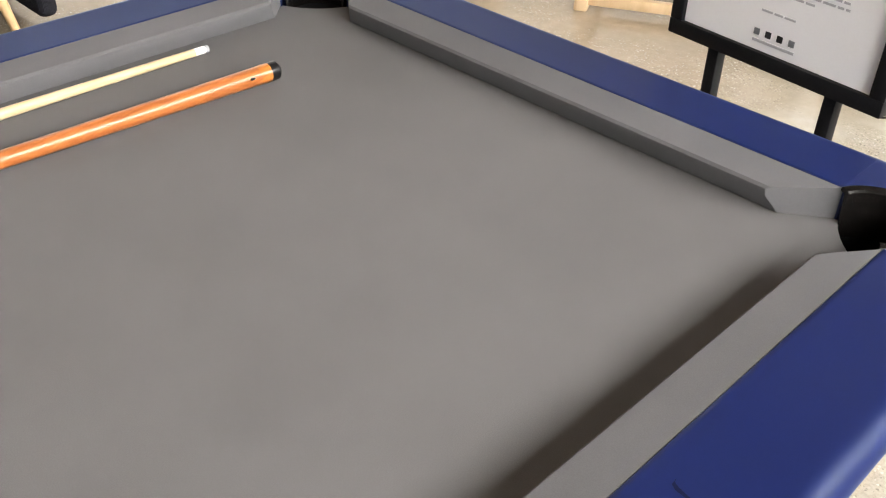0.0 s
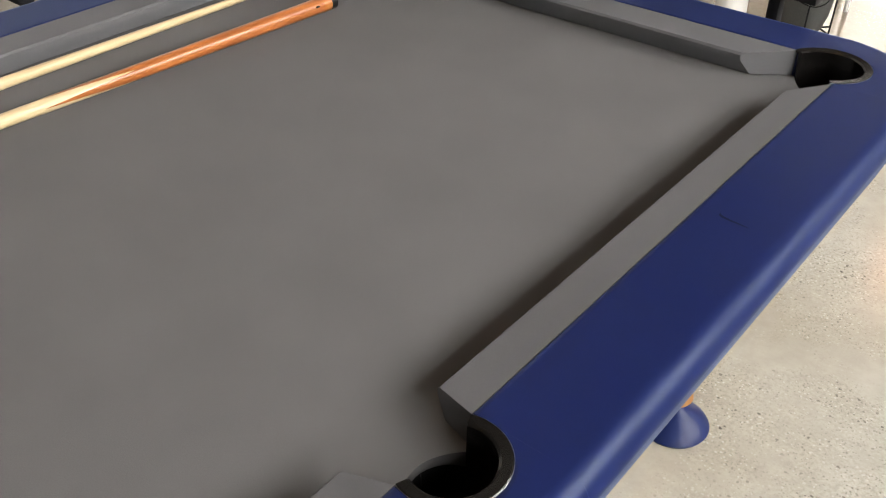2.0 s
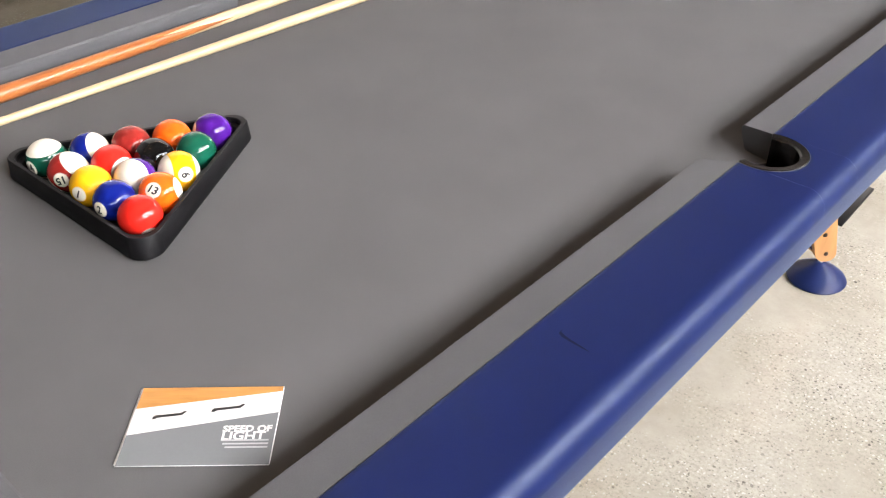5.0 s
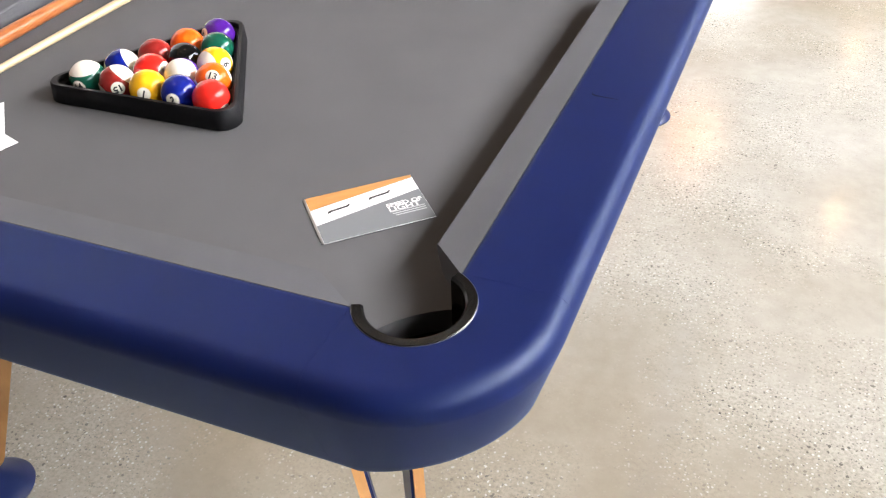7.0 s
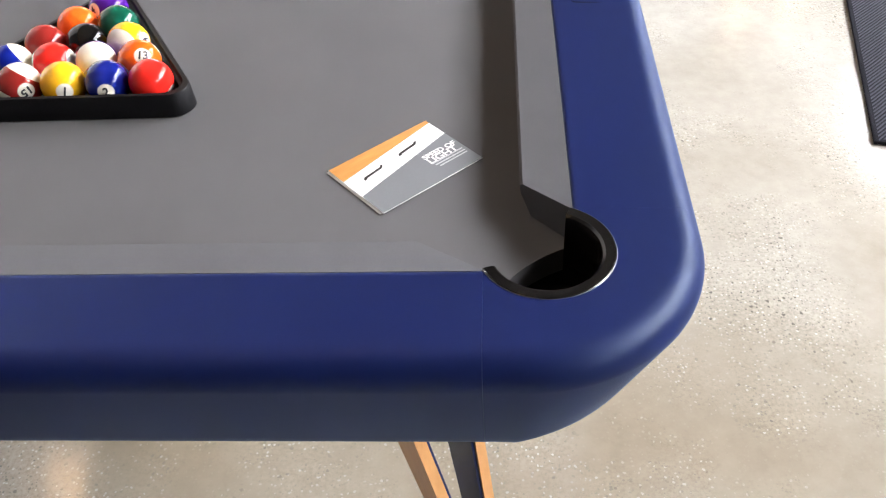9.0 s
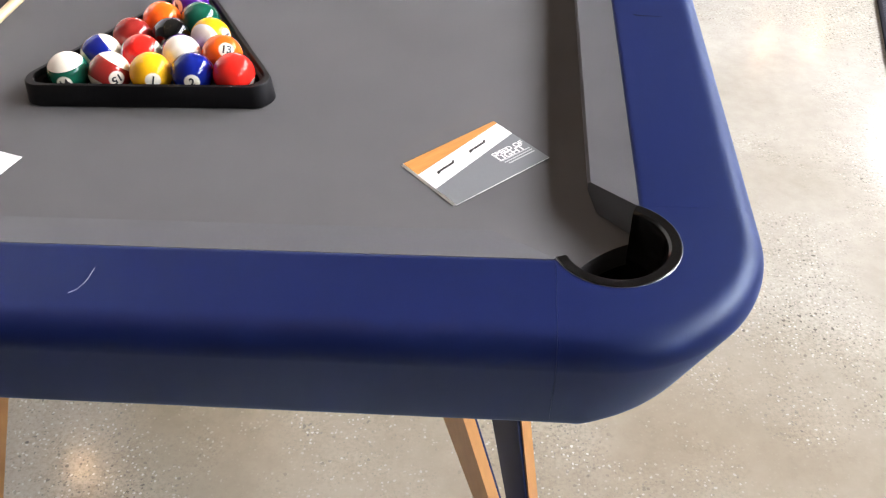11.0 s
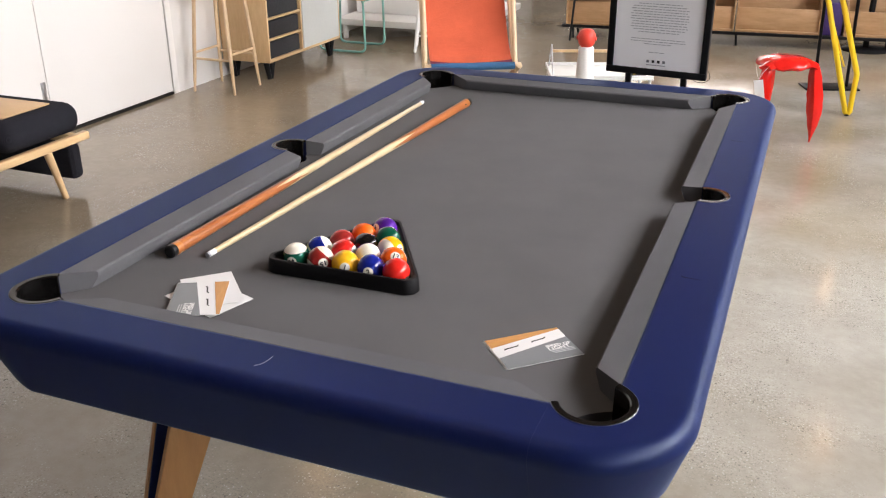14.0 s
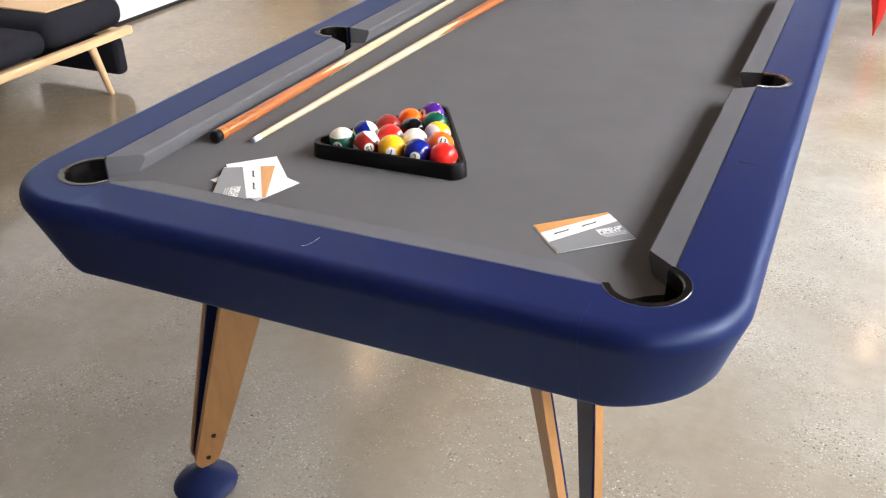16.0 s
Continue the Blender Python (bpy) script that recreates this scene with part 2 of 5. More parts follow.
OAK = wood("pale_oak", (0.72, 0.51, 0.28), (0.61, 0.41, 0.21), 0.42, (1.5, 1.5, 0.3), 24)
OAK_X = wood("pale_oak_lengthwise", (0.72, 0.51, 0.28), (0.61, 0.41, 0.21), 0.42, (1.5, 0.25, 1.5), 24)
ASH = wood("pale_ash", (0.74, 0.56, 0.36), (0.64, 0.45, 0.26), 0.42, (1.5, 1.5, 0.3), 22)
CHARCOAL = weave("charcoal_upholstery", (0.020, 0.020, 0.026), 160, 0.85, 0.25)
RUG = weave("charcoal_woven_rug", (0.055, 0.055, 0.068), 34, 0.95, 0.55)
TAN = surface("tan_veneer", (0.56, 0.36, 0.18), 0.5, grain=40, vary=0.08, stretch=(1, 6, 1))
FELT = surface("speckled_dark_felt", (0.028, 0.028, 0.032), 0.95, grain=90, vary=0.6, relief=0.3, depth=0.002)
GREY_WHITE = surface("pale_grey_lacquer", (0.66, 0.69, 0.66), 0.4, grain=60, vary=0.03, relief=0.02)
WHITE_METAL = surface("white_metal", (0.80, 0.80, 0.78), 0.35, grain=100, vary=0.03, relief=0.03)
WHITE_SHADE = surface("white_lamp_body", (0.82, 0.81, 0.78), 0.3, grain=100, vary=0.02, relief=0.02)
TEAL = surface("teal_steel", (0.20, 0.46, 0.40), 0.4, grain=100, vary=0.04, relief=0.03)
ORANGE = weave("orange_canvas", (0.72, 0.145, 0.072), 420, 0.85, 0.08)
PLUM = weave("plum_canvas", (0.19, 0.045, 0.085), 420, 0.85, 0.08)
SKYBLUE = weave("blue_canvas", (0.055, 0.15, 0.29), 420, 0.85, 0.08)
RED = surface("red_lacquered_steel", (0.60, 0.014, 0.009), 0.13, grain=26, vary=0.06, relief=0.45, depth=0.006, spec=0.5)
RED_MATT = surface("red_matt_plastic", (0.62, 0.045, 0.025), 0.4, grain=60, vary=0.04, relief=0.03)
YELLOW = surface("yellow_lacquered_steel", (0.74, 0.50, 0.012), 0.35, grain=80, vary=0.04, relief=0.03)
BLACK_METAL = surface("black_powder_coat", (0.009, 0.009, 0.010), 0.45, grain=300, vary=0.15, relief=0.1, depth=0.0004, spec=0.15)
POT = surface("dark_grey_pot", (0.045, 0.047, 0.045), 0.6, grain=120, vary=0.15, relief=0.15)
SOIL = surface("dark_soil", (0.03, 0.022, 0.016), 0.95, grain=60, vary=0.5, relief=0.8, depth=0.01)
SHELF_WOOD = wood("brown_oak", (0.52, 0.32, 0.165), (0.40, 0.23, 0.105), 0.5, (0.3, 1.5, 1.5), 20)
PURPLE = surface("purple_card", (0.045, 0.020, 0.13), 0.5, grain=60)
FRAME = surface("dark_window_frame", (0.05, 0.05, 0.052), 0.45, grain=120, vary=0.1)


def glow(name, colour, power):
    m, n, l, b = material(name)
    b.inputs["Base Color"].default_value = (*colour, 1)
    b.inputs["Emission Color"].default_value = (*colour, 1)
    b.inputs["Emission Strength"].default_value = power
    return m


BULB = glow("warm_bulb", (1.0, 0.64, 0.33), 95.0)


def glass_material():
    m, n, l, b = material("window_glass")
    b.inputs["Base Color"].default_value = (1, 1, 1, 1)
    b.inputs["Roughness"].default_value = 0.02
    b.inputs["Transmission Weight"].default_value = 1.0
    b.inputs["IOR"].default_value = 1.45
    return m


GLASS = glass_material()

# ---- mesh helpers ----
def link_mesh(name, bm, mat, parent=None, label="", angle=38):
    bmesh.ops.recalc_face_normals(bm, faces=bm.faces[:])
    me = bpy.data.meshes.new(name)
    bm.to_mesh(me)
    bm.free()
    me.polygons.foreach_set("use_smooth", [True] * len(me.polygons))
    me.set_sharp_from_angle(angle=radians(angle))
    me.materials.append(mat)
    ob = new(name, me)
    if parent is not None:
        ob.parent = parent
    if label:
        ob["label"] = label
    return ob


def part(name, bm, mat, parent, label="", angle=38):
    return link_mesh(name, bm, mat, parent, label, angle)


def thing(name, m, label, category, group="", kind=""):
    ob = new(name)
    ob.empty_display_size = 0.1
    ob.matrix_basis = m
    return tagged(ob, label, category, group, kind)


def box(bm, lo, hi, bevel=0.0, seg=2, m=None):
    """An axis-aligned block from lo to hi, with rounded edges."""
    c = [(a + b) / 2 for a, b in zip(lo, hi)]
    s = [abs(b - a) for a, b in zip(lo, hi)]
    tmp = bmesh.new()
    bmesh.ops.create_cube(tmp, size=1.0, matrix=Matrix.Translation(c) @ Matrix.Diagonal((*s, 1)))
    if bevel:
        bmesh.ops.bevel(tmp, geom=tmp.edges[:], offset=min(bevel, min(s) * 0.48), segments=seg, affect="EDGES", profile=0.5)
    return join(bm, tmp, m)


def join(bm, tmp, m=None):
    if m is not None:
        bmesh.ops.transform(tmp, matrix=m, verts=tmp.verts[:])
    idx = {v: bm.verts.new(v.co) for v in tmp.verts}
    for f in tmp.faces:
        bm.faces.new([idx[v] for v in f.verts])
    tmp.free()
    return bm


def lathe(bm, profile, seg=32, m=None):
    """Turns (radius, height) pairs about the z axis."""
    tmp = bmesh.new()
    rings = []
    for r, z in profile:
        if r < 1e-6:
            rings.append([tmp.verts.new((0, 0, z))])
        else:
            rings.append([tmp.verts.new((r * math.cos(a), r * math.sin(a), z)) for a in [2 * math.pi * i / seg for i in range(seg)]])
    for a, b in zip(rings, rings[1:]):
        for i in range(seg):
            j = (i + 1) % seg
            if len(a) == 1 and len(b) > 1:
                tmp.faces.new((a[0], b[i], b[j]))
            elif len(b) == 1 and len(a) > 1:
                tmp.faces.new((a[i], a[j], b[0]))
            elif len(a) > 1:
                tmp.faces.new((a[i], a[j], b[j], b[i]))
    return join(bm, tmp, m)


def loft(bm, rings, closed=True, caps=True, around=False):
    """Skins a list of equal rings of points."""
    vs = [[bm.verts.new(p) for p in ring] for ring in rings]
    n = len(vs[0])
    pairs = list(zip(vs, vs[1:])) + ([(vs[-1], vs[0])] if around else [])
    for a, b in pairs:
        for i in range(n if closed else n - 1):
            j = (i + 1) % n
            bm.faces.new((a[i], a[j], b[j], b[i]))
    if caps and not around:
        bm.faces.new(vs[0][::-1])
        bm.faces.new(vs[-1])
    return bm


def tube(bm, points, r, seg=10, r_end=None):
    """A round bar along points; r may taper to r_end."""
    pts = [Vector(p) for p in points]
    rings = []
    side = None
    for i, p in enumerate(pts):
        d = (pts[min(i + 1, len(pts) - 1)] - pts[max(i - 1, 0)]).normalized()
        if side is None:
            side = d.orthogonal().normalized()
        side = (side - d * side.dot(d)).normalized()
        up = d.cross(side)
        k = i / max(1, len(pts) - 1)
        rad = r + ((r_end if r_end is not None else r) - r) * k
        rings.append([p + rad * (math.cos(a) * side + math.sin(a) * up) for a in [2 * math.pi * j / seg for j in range(seg)]])
    return loft(bm, rings)


def bend(points, r=0.05, n=5):
    """Rounds the inner corners of a polyline."""
    pts = [Vector(p) for p in points]
    out = [pts[0]]
    for a, b, c in zip(pts, pts[1:], pts[2:]):
        u, v = (a - b), (c - b)
        k = min(r, u.length * 0.45, v.length * 0.45)
        p, q = b + u.normalized() * k, b + v.normalized() * k
        for i in range(n + 1):
            t = i / n
            out.append(p * (1 - t) ** 2 + b * 2 * t * (1 - t) + q * t * t)
    out.append(pts[-1])
    return out


def slab(bm, outline, z0, z1):
    """A flat plate with the given outline."""
    lo = [bm.verts.new((x, y, z0)) for x, y in outline]
    hi = [bm.verts.new((x, y, z1)) for x, y in outline]
    bm.faces.new(hi)
    bm.faces.new(lo[::-1])
    for i in range(len(lo)):
        j = (i + 1) % len(lo)
        bm.faces.new((lo[i], lo[j], hi[j], hi[i]))
    return bm


def arc(cx, cy, r, a0, a1, n):
    return [(cx + r * math.cos(radians(a0 + (a1 - a0) * i / n)), cy + r * math.sin(radians(a0 + (a1 - a0) * i / n))) for i in range(n + 1)]


def letters(text, size, align="CENTER", weight=0.0):
    """A flat bmesh of the text in Blender's own font, in the xy plane."""
    c = bpy.data.curves.new("letters", "FONT")
    c.body, c.size, c.align_x, c.align_y, c.offset = text, size, align, "CENTER", weight
    c.resolution_u = 3
    ob = new("letters", c)
    bpy.context.view_layer.update()
    me = bpy.data.meshes.new_from_object(ob.evaluated_get(bpy.context.evaluated_depsgraph_get()))
    bpy.data.objects.remove(ob)
    bpy.data.curves.remove(c)
    bm = bmesh.new()
    bm.from_mesh(me)
    bpy.data.meshes.remove(me)
    return bm


# ---- the room ----
def room():
    bm = bmesh.new()
    slab(bm, [(WEST - 0.2, SOUTH - 0.2), (EAST + 0.2, SOUTH - 0.2), (EAST + 0.2, NORTH + 0.2), (WEST - 0.2, NORTH + 0.2)], -0.15, 0.0)
    tagged(link_mesh("floor", bm, FLOOR), "polished grey concrete showroom floor with speckled aggregate", "floor", kind="structure")
    bm = bmesh.new()
    box(bm, (WEST - 0.2, SOUTH - 0.2, CEIL), (EAST + 0.2, NORTH + 0.2, CEIL + 0.2))
    tagged(link_mesh("ceiling", bm, CEILING), "plain warm grey showroom ceiling", "ceiling", kind="structure")
    # west wall with an opening for the double door
    bm = bmesh.new()
    box(bm, (WEST - 0.2, SPLIT, 0), (WEST, 1.74, CEIL))
    box(bm, (WEST - 0.2, 4.10, 0), (WEST, NORTH, CEIL))
    box(bm, (WEST - 0.2, 1.74, 2.6), (WEST, 4.10, CEIL))
    tagged(link_mesh("wall_west", bm, WHITE_WALL), "plain white painted showroom wall", "wall", kind="structure")
    # out of view: west wall made dark here to hold back bounced light
    bm = bmesh.new()
    box(bm, (WEST - 0.2, SOUTH, 0), (WEST, SPLIT, CEIL))
    tagged(link_mesh("wall_unseen_dark", bm, GREY_WALL), "unseen dark grey wall that cuts bounce light", "wall", kind="structure")
    # also out of view, dark to keep fill off the table's near end
    bm = bmesh.new()
    box(bm, (WEST - 0.2, SOUTH - 0.2, 0), (EAST + 0.2, SOUTH, CEIL))
    tagged(link_mesh("wall_south", bm, GREY_WALL), "unseen dark grey wall that cuts bounce light", "wall", kind="structure")


def glazed_wall(name, window, along, a0, a1, at, thick, sill, head, opens, low=()):
    """A wall with tall openings; along is 'x' or 'y'."""
    def blk(bm, p, q, z0, z1, d0=0.0, d1=1.0, bevel=0.0):
        e0, e1 = at + thick * d0, at + thick * d1
        if along == "y":
            box(bm, (e0, p, z0), (e1, q, z1), bevel)
        else:
            box(bm, (p, e0, z0), (q, e1, z1), bevel)
    bm = bmesh.new()
    edge = a0
    every = [(p, q, 3.1) for p, q in low] + [(p, q, head) for p, q in opens]
    for p, q, top in every:
        blk(bm, edge, p, 0, CEIL)
        edge = q
        blk(bm, p, q, 0, sill)
        blk(bm, p, q, top, CEIL)
    blk(bm, edge, a1, 0, CEIL)
    tagged(link_mesh(name, bm, GREY_WALL), "dark grey wall with tall dark-framed showroom windows", "wall", kind="structure")
    for i, (p, q, head) in enumerate(every):
        rail = sill + (head - sill) * 0.58
        win = thing("%s_%d" % (window, i + 1), Matrix.Identity(4), "tall dark-framed showroom window with clear panes", "window", kind="structure")
        bm = bmesh.new()
        for u, v in ((p, p + 0.06), (q - 0.06, q)):
            blk(bm, u, v, sill, head, 0.3, 0.6, 0.004)
        for u, v in ((sill, sill + 0.06), (head - 0.06, head), (rail, rail + 0.05)):
            blk(bm, p + 0.06, q - 0.06, u, v, 0.31, 0.59, 0.004)
        blk(bm, (p + q) / 2 - 0.025, (p + q) / 2 + 0.025, sill + 0.06, head - 0.06, 0.32, 0.58, 0.004)
        part("window_frame", bm, FRAME, win)
        for u, v in ((p + 0.06, (p + q) / 2 - 0.025), ((p + q) / 2 + 0.025, q - 0.06)):
            for z0, z1 in ((sill + 0.06, rail), (rail + 0.05, head - 0.06)):
                bm = bmesh.new()
                blk(bm, u, v, z0, z1, 0.43, 0.46)
                part("pane", bm, GLASS, win).visible_shadow = False


def doors():
    """A flush white double door with a shadow gap over the threshold."""
    for i, (y0, y1) in enumerate(((1.75, 2.927), (2.933, 4.085))):
        d = thing("door_%d" % (i + 1), Matrix.Identity(4), "closed flush white double door leaf over a dark threshold gap", "door", kind="structure")
        bm = bmesh.new()
        box(bm, (WEST - 0.06, y0, 0.024), (WEST + 0.003, y1, 2.59), 0.002)
        part("door_leaf", bm, WHITE_DOOR, d)
        if i == 0:
            bm = bmesh.new()
            box(bm, (WEST + 0.0032, y1 - 0.05, 0.20), (WEST + 0.008, y1 - 0.015, 0.345), 0.002)
            box(bm, (WEST + 0.008, y1 - 0.040, 0.22), (WEST + 0.011, y1 - 0.026, 0.325), 0.001)
            part("flush_bolt", bm, STEEL, d, "brushed steel flush bolt plate")
    bm = bmesh.new()
    box(bm, (WEST - 0.19, 1.75, 0.001), (WEST + 0.004, 4.09, 0.018))
    tagged(link_mesh("threshold", bm, DARK_GAP), "dark metal threshold under the white double door", "threshold", kind="structure")
    bm = bmesh.new()
    box(bm, (WEST - 0.01, 4.101, 0), (WEST + 0.004, 4.16, 2.65), 0.0015)
    box(bm, (WEST - 0.01, 1.68, 0), (WEST + 0.004, 1.739, 2.65), 0.0015)
    box(bm, (WEST - 0.01, 1.739, 2.601), (WEST + 0.004, 4.101, 2.65), 0.0015)
    tagged(link_mesh("trim", bm, WHITE_DOOR), "flat white painted door casing", "trim", kind="structure")


room()
doors()
glazed_wall("wall_east", "window_east", "y", SOUTH, NORTH, EAST, 0.25, 2.20, 4.40, [(-0.85, 0.80), (0.95, 2.60), (2.75, 4.4), (4.5, 6.1), (6.25, 7.85)], [(-5.4, -4.2), (-3.9, -2.7), (-2.4, -1.2)])
glazed_wall("wall_north", "window_north", "x", WEST, EAST, NORTH, 0.25, 1.6, 4.3, [(-3.1, -1.6), (-1.3, 0.2), (0.5, 1.1), (1.5, 2.4), (2.7, 3.9)])


def pendant(x, y, z):
    """A small black cylinder spot on a thin cord with a glowing disc below."""
    p = thing("pendant_lamp", pose(x, y, z), "small black pendant spot with a warm bulb", "lamp", group="ceiling pendants")
    bm = bmesh.new()
    tube(bm, [(0, 0, 0.16), (0, 0, CEIL - z)], 0.004, 6)
    part("cord", bm, BLACK_METAL, p)
    bm = bmesh.new()
    lathe(bm, [(0.0, 0.17), (0.05, 0.165), (0.065, 0.14), (0.07, -0.02), (0.066, -0.02), (0.062, 0.0), (0.0, 0.0)], 20)
    part("shade", bm, BLACK_METAL, p)
    bm = bmesh.new()
    lathe(bm, [(0.0, -0.05), (0.035, -0.045), (0.055, -0.02), (0.058, -0.004), (0.0, -0.003)], 16)
    part("bulb", bm, BULB, p, "glowing warm bulb")
    return p


for px, py in ((1.40, 6.90), (0.10, 8.00), (1.42, 10.5), (3.15, 8.55), (3.70, 8.60), (-2.88, 4.76), (-1.06, -1.60), (-0.35, -0.15), (0.12, 0.95), (-1.30, 0.40), (-2.35, 2.60), (-1.60, 4.10), (-2.10, 6.30)):
    pendant(px, py, 3.6)

def lantern(x, y, z):
    """A large orange drum lantern high by the north wall; the polished floor mirrors it."""
    p = thing("hanging_lantern", pose(x, y, z), "large glowing orange drum lantern on a cord", "lamp")
    bm = bmesh.new()
    tube(bm, [(0, 0, 0.40), (0, 0, CEIL - z)], 0.005, 6)
    part("cord", bm, BLACK_METAL, p)
    bm = bmesh.new()
    lathe(bm, [(0.0, -0.40), (0.16, -0.40), (0.25, -0.34), (0.28, 0.0), (0.25, 0.34), (0.16, 0.40), (0.0, 0.40)], 24)
    part("shade", bm, glow("orange_paper", (1.0, 0.36, 0.14), 9.0), p, "glowing orange paper shade")


lantern(-0.62, 12.4, 6.2)

# ---- the pool table ----
HALF, LONG, MID = 0.51, 1.93, 0.965          # half the width between noses, the length between noses
BED, NOSE, TOP = 0.780, 0.812, 0.825        # heights of cloth, cushion nose and rail top
INX, INY, OUTX, OUTY = 0.562, 0.054, 0.688, 0.172   # rail edges: inner and outer, at the sides and at the ends
PC, PR = (0.5325, -0.0255), 0.0635              # corner pocket
SC, SR = (0.580, MID), 0.054                # side pocket
CORNER = 0.177


def rail_ring(i, o, lean=1.0, low=0.661):
    """The rail's section from the inner edge i to the outermost line o; the skirt below leans in."""
    i, o = Vector((*i, 0)), Vector((*o, 0))
    d = (o - i).normalized()
    w = (o - i).length
    at = lambda u, z: i + d * u + Vector((0, 0, z))
    ring = [at(0.0, 0.75), at(0.0, TOP - 0.001), at(0.001, TOP), at(0.006, TOP), at(w - 0.031, TOP)]
    rx, rz = 0.027, 0.029
    for k in range(11):
        a = radians(90 - 104 * k / 10)
        ring.append(at(w - rx + rx * math.cos(a), TOP - rz + rz * math.sin(a)))
    ring += [at(w - u * lean, z) for u, z in ((0.0340, low + 0.018), (0.0375, low + 0.008), (0.0410, low + 0.002), (0.0460, low))]
    ring += [at(max(0.002, w - 0.046 * lean - 0.006), low + 0.001), at(max(0.001, w - 0.046 * lean - 0.008), 0.75)]
    return ring


def flip(points, sx, sy):
    return [(x * sx, y if sy > 0 else LONG - y) for x, y in points]


def corner_lines(n=40):
    """Inner pocket edge and outer edge of the near right corner, step by step."""
    inner = arc(*PC, PR, 62.3, -153.3, n)
    cx, cy = OUTX - CORNER, -OUTY + CORNER
    dense = [(OUTX, 0.034), (OUTX, cy)] + arc(cx, cy, CORNER, 0, -90, 24) + [(0.474, -OUTY)]
    run = [0.0]
    for a, b in zip(dense, dense[1:]):
        run.append(run[-1] + math.dist(a, b))
    outer = []
    for k in range(n + 1):
        s = run[-1] * k / n
        j = max(i for i in range(len(run)) if run[i] <= s + 1e-9)
        j = min(j, len(run) - 2)
        t = (s - run[j]) / max(1e-9, run[j + 1] - run[j])
        outer.append((dense[j][0] + t * (dense[j + 1][0] - dense[j][0]), dense[j][1] + t * (dense[j + 1][1] - dense[j][1])))
    inner = [(INX, 0.0352)] + inner + [(0.4716, -INY)]
    outer = [(OUTX, 0.0352)] + outer + [(0.4716, -OUTY)]
    return inner, outer


def pool_table():
    t = thing("pool_table", Matrix.Identity(4), "navy blue pool table with grey cloth and splayed wooden legs", "pool table")
    # slate bed under the cloth, cut away at the pockets
    mouth = lambda a, b, n, deep, k: [(a[0] + (b[0] - a[0]) * t + n[0] * deep * 4 * t * (1 - t), a[1] + (b[1] - a[1]) * t + n[1] * deep * 4 * t * (1 - t)) for t in [i / k for i in range(k + 1)]]
    quarter = mouth((0.478, -INY), (INX, 0.028), (-0.7, 0.7), 0.012, 16)
    side = mouth((INX, MID - 0.046), (INX, MID + 0.046), (-1, 0), 0.024, 14)
    right = quarter + side
    far = flip(quarter, 1, -1)[::-1]
    outline = right + far
    outline = outline + [(-x, y) for x, y in outline[::-1]]
    bm = bmesh.new()
    slab(bm, outline, BED - 0.03, BED)
    part("bed_cloth", bm, CLOTH, t, "taut grey billiard cloth")
    # cushions
    prof = [(INX - 0.0005, TOP - 0.0006), (HALF + 0.0030, TOP - 0.0078), (HALF, TOP - 0.0115), (HALF + 0.0008, NOSE - 0.008), (HALF + 0.012, BED + 0.001), (INX - 0.0005, BED + 0.001)]
    side_cuts = [(0.088, 0.034, MID - 0.066, MID - 0.052)]
    for sx in (1, -1):
        for sy in (1, -1):
            bm = bmesh.new()
            tip0, back0, tip1, back1 = side_cuts[0]
            k = lambda x: (x - HALF) / (INX - HALF)
            a = [(x * sx, tip0 + (back0 - tip0) * k(x), z) for x, z in prof]
            b = [(x * sx, tip1 + (back1 - tip1) * k(x), z) for x, z in prof]
            rings = [[(x, y if sy > 0 else LONG - y, z) for x, y, z in r] for r in (a, b)]
            loft(bm, rings)
            part("cushion", bm, CUSHION, t, angle=34)
    for sy in (1, -1):
        bm = bmesh.new()
        k = lambda x: (x - HALF) / (INX - HALF)
        w0, w1 = HALF - 0.108, 0.474
        a = [(w0 + (w1 - w0) * k(x), (HALF - x) * 1.04, z) for x, z in prof]
        b = [(-x, y, z) for x, y, z in a]
        rings = [[(x, y if sy > 0 else LONG - y, z) for x, y, z in r] for r in (a, b)]
        loft(bm, rings)
        part("cushion", bm, CUSHION, t, angle=34)
    # padded rails: four corners, two long sides, two ends, parted by fine seams
    inner, outer = corner_lines()
    # the foot of the skirt turns the corner on the same radius as its top, so it leans in more there
    leans = []
    for x, y in outer:
        v = Vector((max(0.0, x - OUTX + CORNER), min(0.0, y + OUTY - CORNER))).normalized()
        leans.append(abs(v.x) + abs(v.y))
    for sx in (1, -1):
        for sy in (1, -1):
            bm = bmesh.new()
            loft(bm, [rail_ring(i, o, f) for i, o, f in zip(flip(inner, sx, sy), flip(outer, sx, sy), leans)])
            part("rail_corner", bm, BLUE, t, angle=50)
        bm = bmesh.new()
        bite = arc(*SC, SR, -96, 96, 24)
        line = [(INX, 0.0354), (INX, 0.5)] + [(INX, MID - 0.0535)] + bite + [(INX, MID + 0.0535)] + [(INX, 1.5), (INX, LONG - 0.0354)]
        outl = [(OUTX, y) for x, y in line]
        loft(bm, [rail_ring((i[0] * sx, i[1]), (o[0] * sx, o[1])) for i, o in zip(line, outl)])
        part("rail", bm, BLUE, t, angle=50)
    for sy in (1, -1):
        bm = bmesh.new()
        xs = [-0.4714, -0.25, 0.0, 0.25, 0.4714]
        loft(bm, [rail_ring(i, o) for i, o in zip(flip([(x, -INY) for x in xs], 1, sy), flip([(x, -OUTY) for x in xs], 1, sy))])
        part("rail", bm, BLUE, t, angle=50)
